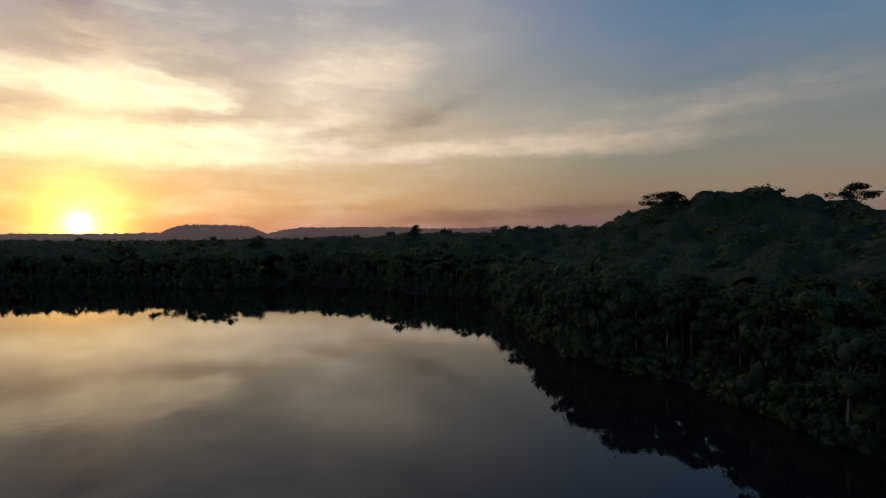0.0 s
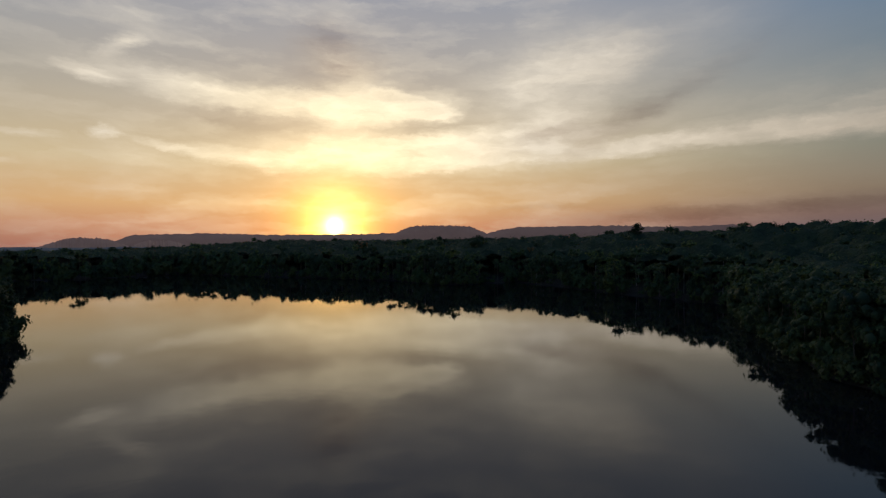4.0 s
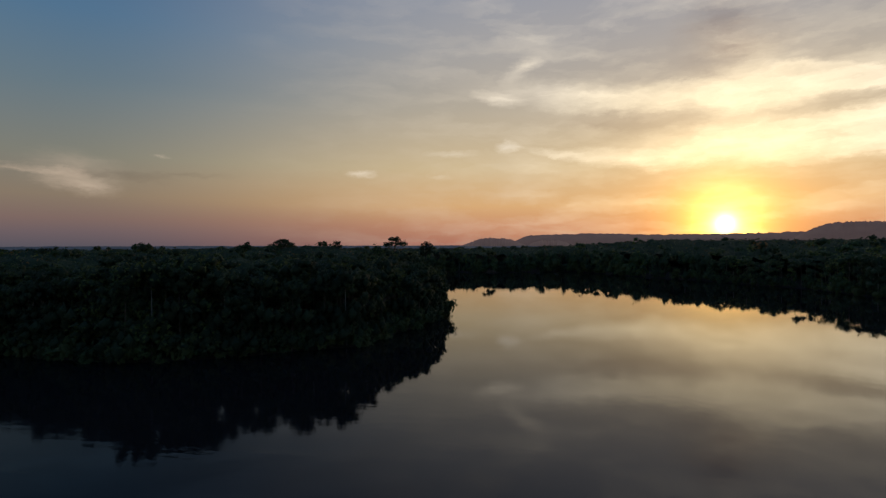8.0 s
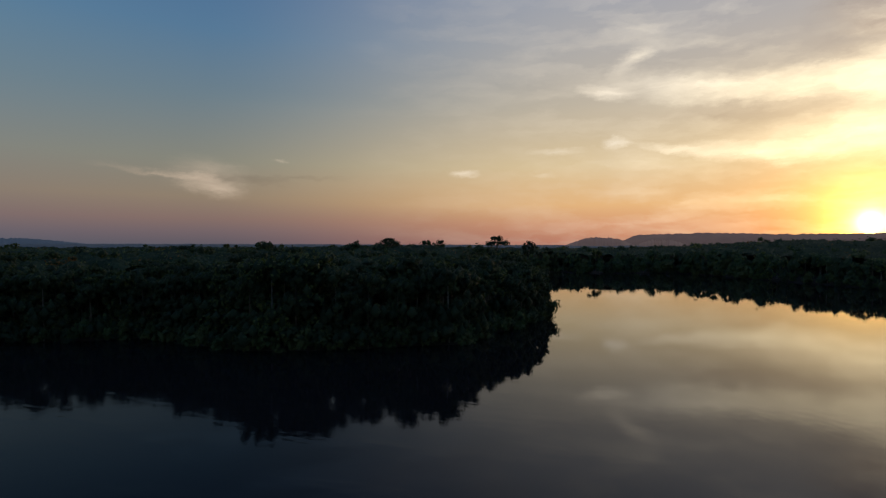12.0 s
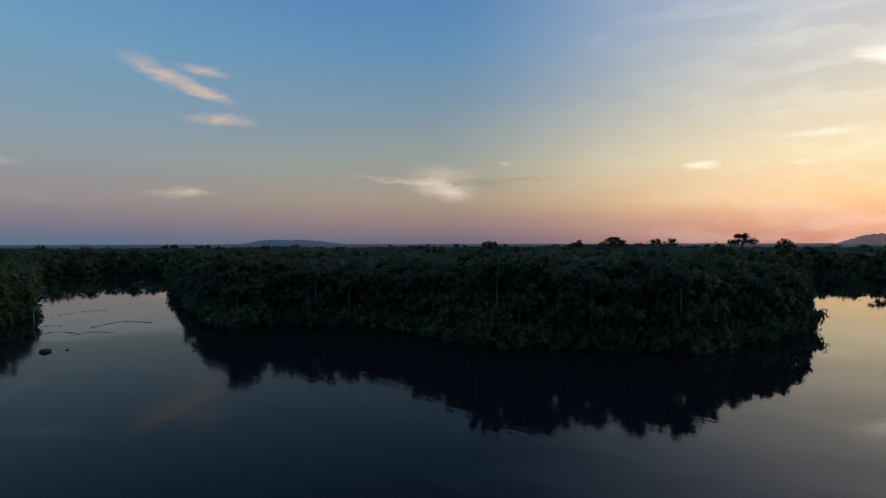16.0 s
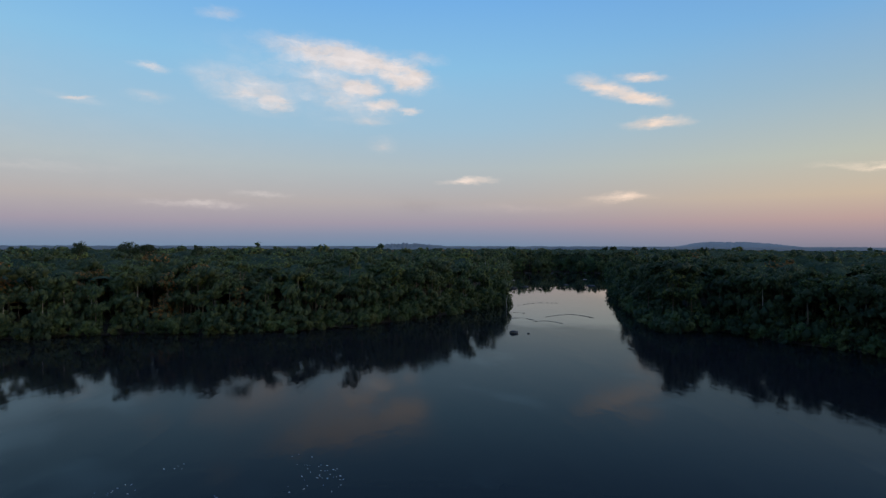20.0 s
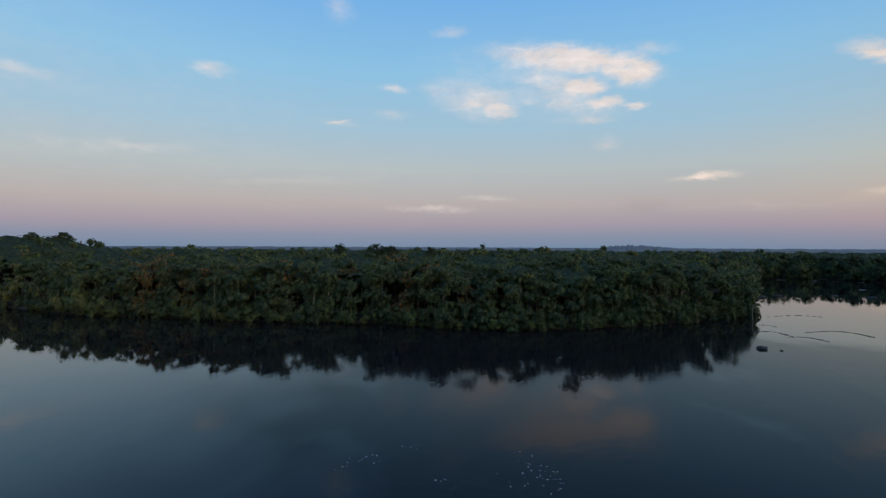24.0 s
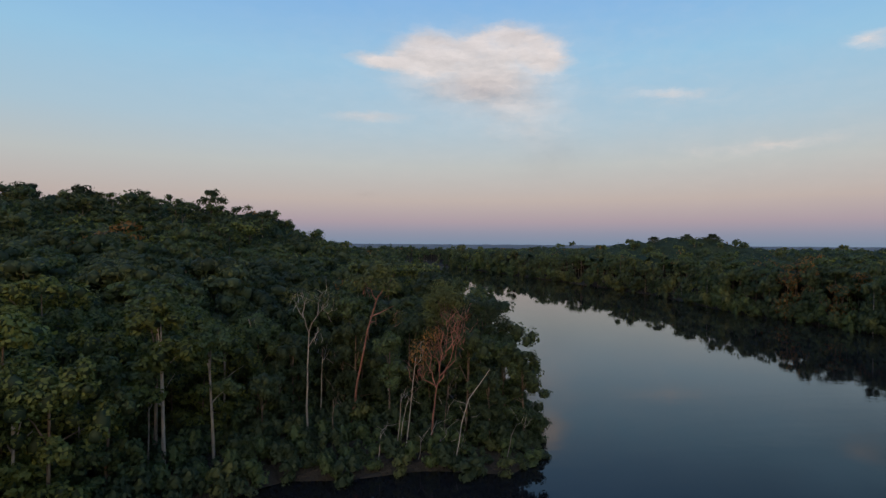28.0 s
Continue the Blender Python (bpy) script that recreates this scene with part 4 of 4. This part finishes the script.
def corner_tree(az, D, top, wide, tiers, leaf, seed, label):
    """Open-crowned tree at the corner of the near bank."""
    own = np.random.default_rng(seed)
    p = at_bearing(az, D)
    z0 = float(ground_height(np.array([p.x]), np.array([p.y]))[0])
    lobes, limbs = airy_shape(own, 30.0, tiers)
    tree = new("bank_tree")
    for i, (path, radii) in enumerate(limbs):
        v, f = tube(path, [r * 0.8 for r in radii], 7)
        part("bough" if i else "trunk", mesh_from("wood", v, f, [BARK_BROWN], smooth=True), tree)
    v, f = leaf_cloud(own, lobes, 150, 0.34)
    part("crown", mesh_from("crown", v, f, [leaf], smooth=True), tree)
    tree.matrix_world = pose(p.x, p.y, z0, 0, 0, seed * 40) @ Matrix.Diagonal((wide, wide, (top - z0) / 30.0, 1))
    tagged(tree, label, "tree", "trees of the river bank")


corner_tree(219.4, 112, 24.0, 0.74, ((7, 0.26, 0.78), (6, 0.19, 0.86), (5, 0.08, 0.95)), LEAF_DEEP_AND_SHADE, 3, "open umbrella-crowned tree leaning over the bank")
corner_tree(223.6, 116, 27.5, 0.70, ((6, 0.22, 0.74), (6, 0.17, 0.84), (5, 0.08, 0.94)), LEAF_OLIVE, 5, "tall open-crowned tree behind the bare boughs")


# ---------------------------------------------------------------- bare and pale trunks on the near bank
def bare_tree(name, label, D, paths, radius, mat, twigs=0, crown=None):
    """Trunk and boughs through points (bearing, height) at one distance from below the eye."""
    root = new(name)
    (az0, z0) = paths[0][0]
    foot = at_bearing(az0, D)
    ground_z = float(ground_height(np.array([foot.x]), np.array([foot.y]))[0])
    root.location = (foot.x, foot.y, ground_z)
    own = np.random.default_rng(int(az0 * 10))
    for i, path in enumerate(paths):
        pts = [at_bearing(a, D + (0 if i == 0 else own.uniform(-1.5, 1.5) * j), z) - foot - Vector((0, 0, ground_z)) for j, (a, z) in enumerate(path)]
        if i == 0:
            pts[0].z = -0.6
        # a little crookedness between the points
        full = []
        for p, q in zip(pts[:-1], pts[1:]):
            for t in (0.0, 0.33, 0.66):
                w = 0.0 if t == 0 else (0.010 if i == 0 else 0.035) * (q - p).length
                full.append(p.lerp(q, t) + Vector(own.normal(size=3) * w))
        full.append(pts[-1])
        r0 = radius * 0.62 if i == 0 else radius * 0.34
        n = len(full)
        v, f = tube(full, [r0 * (1.15 - (0.55 if i == 0 else 0.85) * k / (n - 1)) for k in range(n)], 8)
        part("trunk" if i == 0 else "bough", mesh_from(name, v, f, [mat], smooth=True), root)
    if twigs:
        pieces = []
        tips = [at_bearing(*(p[-1][0], D), p[-1][1]) - foot - Vector((0, 0, ground_z)) for p in paths[1:] or paths]
        for _ in range(twigs):
            a = tips[int(own.integers(len(tips)))] + Vector(own.normal(size=3) * 0.6) - Vector((0, 0, own.uniform(0.5, 3.0)))
            d = Vector((own.normal() * 0.8, own.normal() * 0.8, own.uniform(0.5, 1.6)))
            b = a + d * own.uniform(0.8, 1.5)
            pieces.append(tube([a, (a + b) / 2 + Vector(own.normal(size=3) * 0.12), b, b + d * 0.4 + Vector(own.normal(size=3) * 0.2)], [0.05, 0.04, 0.028, 0.01], 4))
        v, f = merge(pieces)
        tagged(part("twig_tuft", mesh_from(name, v, f, [mat]), root), kind="stuff")
    if crown:
        lobes, leaf, count, size = crown
        spots_ = []
        for a, z, r in lobes:
            c = at_bearing(a, D, z) - foot - Vector((0, 0, ground_z))
            spots_.append((c.x, c.y, c.z, r, r * 0.7))
        v, f = leaf_cloud(own, spots_, count, size)
        part("crown", mesh_from(name, v, f, [leaf]), root, "thin drying leaves")
    return tagged(root, label, "tree", "bare trunks on the near bank")


bare_tree("pale_trunk_tree", "pale straight trunk forking into a thin crown", 95, (((237.98, 0.8), (237.86, 11.6), (237.74, 20.6)), ((237.74, 20.6), (238.58, 24.0), (239.42, 27.1)), ((237.72, 20.8), (236.63, 24.2), (235.78, 25.8)), ((237.75, 18.3), (237.09, 19.9), (236.9, 20.8)), ((238.3, 23.2), (238.2, 25.5), (238.6, 27.5)), ((236.9, 23.6), (236.8, 25.6), (236.4, 27.4))), 0.27, BARK_PALE, 34, (((239.6, 27.0, 1.7), (237.6, 26.5, 1.6), (235.6, 26.5, 1.8)), LEAF_OLIVE, 70, 0.24))
bare_tree("leaning_red_tree", "leaning reddish trunk with a sparse olive crown", 100, (((233.72, 1.6), (232.87, 9.9), (231.74, 20.1), (230.8, 25.7)), ((231.5, 22.4), (230.15, 23.4), (229.06, 24.3)), ((230.8, 25.6), (230.22, 27.4), (229.9, 29.0)), ((230.85, 25.5), (231.32, 26.8), (232.0, 28.6)), ((231.57, 21.4), (230.96, 21.6))), 0.36, BARK_RED, 16, (((231.2, 29.6, 3.0), (229.4, 28.4, 2.5), (232.8, 28.8, 2.4), (230.2, 31.0, 2.2)), LEAF_OLIVE, 260, 0.32))
bare_tree("bare_red_tree", "dead reddish tree with many bare forked boughs", 89, (((225.04, 0.6), (224.82, 7.5), (224.43, 12.5)), ((224.43, 12.3), (224.03, 17.2), (224.58, 21.8)), ((224.2, 14.9), (223.47, 18.6), (222.91, 24.8)), ((224.38, 12.8), (223.02, 16.7), (221.57, 24.4)), ((224.1, 14.2), (222.43, 16.7), (222.09, 20.9)), ((224.45, 12.1), (224.94, 14.4), (225.84, 16.7)),
    ((224.43, 12.5), (225.97, 13.5), (226.58, 16.2)), ((224.03, 16.7), (223.87, 20.4), (223.7, 22.0)), ((223.56, 18.1), (222.44, 20.0), (222.22, 22.7)), ((224.15, 15.8), (224.66, 18.1), (224.22, 19.5)), ((225.2, 15.0), (225.0, 17.5), (225.5, 19.8)), ((222.7, 18.6), (222.9, 21.0), (222.4, 23.2))), 0.30, BARK_RED, 120, (((225.9, 19.0, 2.3), (226.4, 17.4, 1.8), (224.9, 21.0, 1.7)), LEAF_RUST, 230, 0.17))
for az0, z0, az1, z1, az2, z2, D, r, mat in ((228.73, 0.2, 228.32, 6.9, 228.19, 11.6, 88, 0.15, BARK_PALE), (227.85, 0.1, 227.15, 9.8, 226.7, 17.2, 89, 0.17, BARK_PALE), (228.3, 0.8, 228.02, 6.2, 227.39, 10.4, 90, 0.12, BARK_PALE), (236.53, 1.5, 236.46, 10.7, 236.35, 14.4, 104, 0.17, BARK_PALE),
        (235.34, 0.0, 235.24, 4.6, 235.25, 9.8, 92, 0.17, BARK_BROWN), (230.65, 0.5, 230.42, 3.3, 230.31, 5.6, 87, 0.14, BARK_PALE), (226.45, 0.2, 226.14, 1.8, 226.09, 4.1, 88, 0.13, BARK_PALE), (216.98, 1.0, 216.53, 4.9, 215.95, 7.0, 88, 0.11, BARK_PALE), (223.7, 1.0, 223.44, 8.5, 223.24, 12.3, 90, 0.13, BARK_BROWN),
        (224.28, 0.2, 224.15, 2.3, 224.01, 4.1, 88, 0.14, BARK_PALE), (222.95, 0.2, 222.65, 1.2, 222.36, 2.6, 88, 0.10, BARK_PALE), (243.74, 1.7, 243.6, 7.0, 243.33, 12.7, 112, 0.17, BARK_PALE), (246.61, 2.0, 246.9, 9.0, 247.13, 15.4, 125, 0.19, BARK_RED), (252.45, 1.0, 252.4, 7.0, 252.41, 13.0, 90, 0.20, BARK_PALE)):
    bare_tree("dead_trunk", "thin dead trunk standing on the bank", D, (((az0, z0), (az1, z1), (az2, z2)), ((az2 * 0.7 + az1 * 0.3, z2 * 0.7 + z1 * 0.3), (az2 - 0.5, z2 + 0.6), (az2 - 0.7, z2 + 1.8))), r, mat, 4)
bare_tree("dead_trunk", "white dead trunk at the tip of the far bank", 313, (((132.55, 0.2), (132.6, 4.0), (132.5, 7.5)), ((132.6, 5.0), (132.3, 7.0))), 0.36, BARK_PALE, 3)
bare_tree("dead_trunk", "tall thin pale trunk with a broken top", 110, (((243.21, 0.0), (243.12, 17.4), (243.61, 21.3)), ((243.12, 17.2), (242.7, 20.0))), 0.26, BARK_PALE, 4)
bare_tree("dead_trunk", "forked pale trunk deep in the shade", 125, (((248.38, 2.0), (248.58, 15.6)), ((248.48, 13.0), (247.94, 16.9))), 0.24, BARK_PALE, 4)
bare_tree("fallen_trunk", "slanting white dead trunk against the foliage", 86, (((222.6, 4.0), (221.06, 11.2), (218.81, 16.1)), ((221.06, 11.2), (220.85, 9.4)), ((221.3, 10.4), (222.4, 11.2), (223.29, 11.5))), 0.15, BARK_PALE, 5)


# ---------------------------------------------------------------- rocks and foam on the river
def river_rock(az, D, length, high, turn):
    bm = bmesh.new()
    bmesh.ops.create_icosphere(bm, subdivisions=3 if length > 3 else 2, radius=1.0)
    for v in bm.verts:
        k = 1 + 0.28 * noise.noise(v.co * 1.7 + Vector((az, D, 0))) + 0.10 * noise.noise(v.co * 5 + Vector((D, az, 3)))
        v.co = Vector((v.co.x * k * length / 2, v.co.y * k * length / 3.4, v.co.z * k * high))
    me = bpy.data.meshes.new("river_rock")
    bm.to_mesh(me)
    bm.free()
    me.materials.append(ROCK)
    for p in me.polygons:
        p.use_smooth = True
    ob = new("river_rock", me)
    ob.matrix_world = pose(*at_bearing(az, D, 0.05), 0, 0, turn)
    return tagged(ob, "dark wet boulder breaking the river's surface" if high > 0.6 else "low flat rock awash in the shallows", "rock", "rocks in the channel")


for az, D, length, high in ((131.8, 223.5, 3.9, 1.05), (130.3, 223, 1.2, 0.3), (131.9, 454.7, 7, 1.3), (130.6, 475.5, 6, 0.9), (124.0, 500, 8, 0.9), (126.5, 505, 5, 0.6)):
    river_rock(az, D, length, high, az + 6 * math.sin(D))
# ledges that ripple the channel: bearing and distance of both ends, bow, stones
ledge = random.Random(5)
for a0, d0, a1, d1, bow, count in ((132.2, 268, 129.6, 262, 6, 11), (129.7, 259, 127.0, 256, 5, 10), (128.4, 277, 123.9, 280, 11, 19), (131.2, 330, 127.5, 345, 6, 9), (132.0, 292, 130.8, 290, 2, 5)):
    for k in range(count):
        t = (k + ledge.uniform(-0.3, 0.3)) / (count - 1)
        river_rock(a0 + (a1 - a0) * t, d0 + (d1 - d0) * t + bow * math.sin(math.pi * t), ledge.uniform(0.7, 2.2), ledge.uniform(0.04, 0.14), a0 + ledge.uniform(-20, 20))


# pale strips added as water glints where the channel comes out of the forest
for az, D, length in ((132.0, 560, 9), (124.6, 590, 8)):
    bar = river_rock(az, D, length, 0.55, az + 90)
    bar.name = "glint_strip"
    bar.data.materials[0] = GLINT_PALE
    tagged(bar, "pale strip standing in for water glints at the head of the channel", "sand bar", "bars of the channel")


def foam_flecks():
    own = np.random.default_rng(11)
    v, f = [], []
    for az, D, spread, count in ((152.8, 86, 2.6, 34), (172.3, 91, 1.5, 8), (169.3, 92.7, 1.4, 8), (165.4, 97.4, 1.2, 6), (162.5, 83, 0.8, 4), (153.7, 91.7, 1.5, 8)):
        for _ in range(count):
            c = np.array(at_bearing(az, D, 0.012)) + np.array([*own.normal(scale=spread, size=2), 0])
            r = own.uniform(0.045, 0.14)
            ring = np.linspace(0, 2 * math.pi, 7, endpoint=False)
            base = len(v)
            for up, k in ((0.0, 1.0), (0.035, 0.7)):
                for t in ring:
                    v.append(c + np.array([math.cos(t) * r * k * own.uniform(0.7, 1.3), math.sin(t) * r * k * own.uniform(0.7, 1.3), up]))
            for k in range(7):
                f.append((base + k, base + (k + 1) % 7, base + 7 + (k + 1) % 7, base + 7 + k))
            f.append((base + 7, base + 8, base + 9, base + 10))
            f.append((base + 10, base + 11, base + 12, base + 13))
    me = mesh_from("foam", np.array(v), np.array(f), [FOAM])
    tagged(new("foam", me), "small white foam flecks drifting on dark water", "foam", kind="stuff")


foam_flecks()
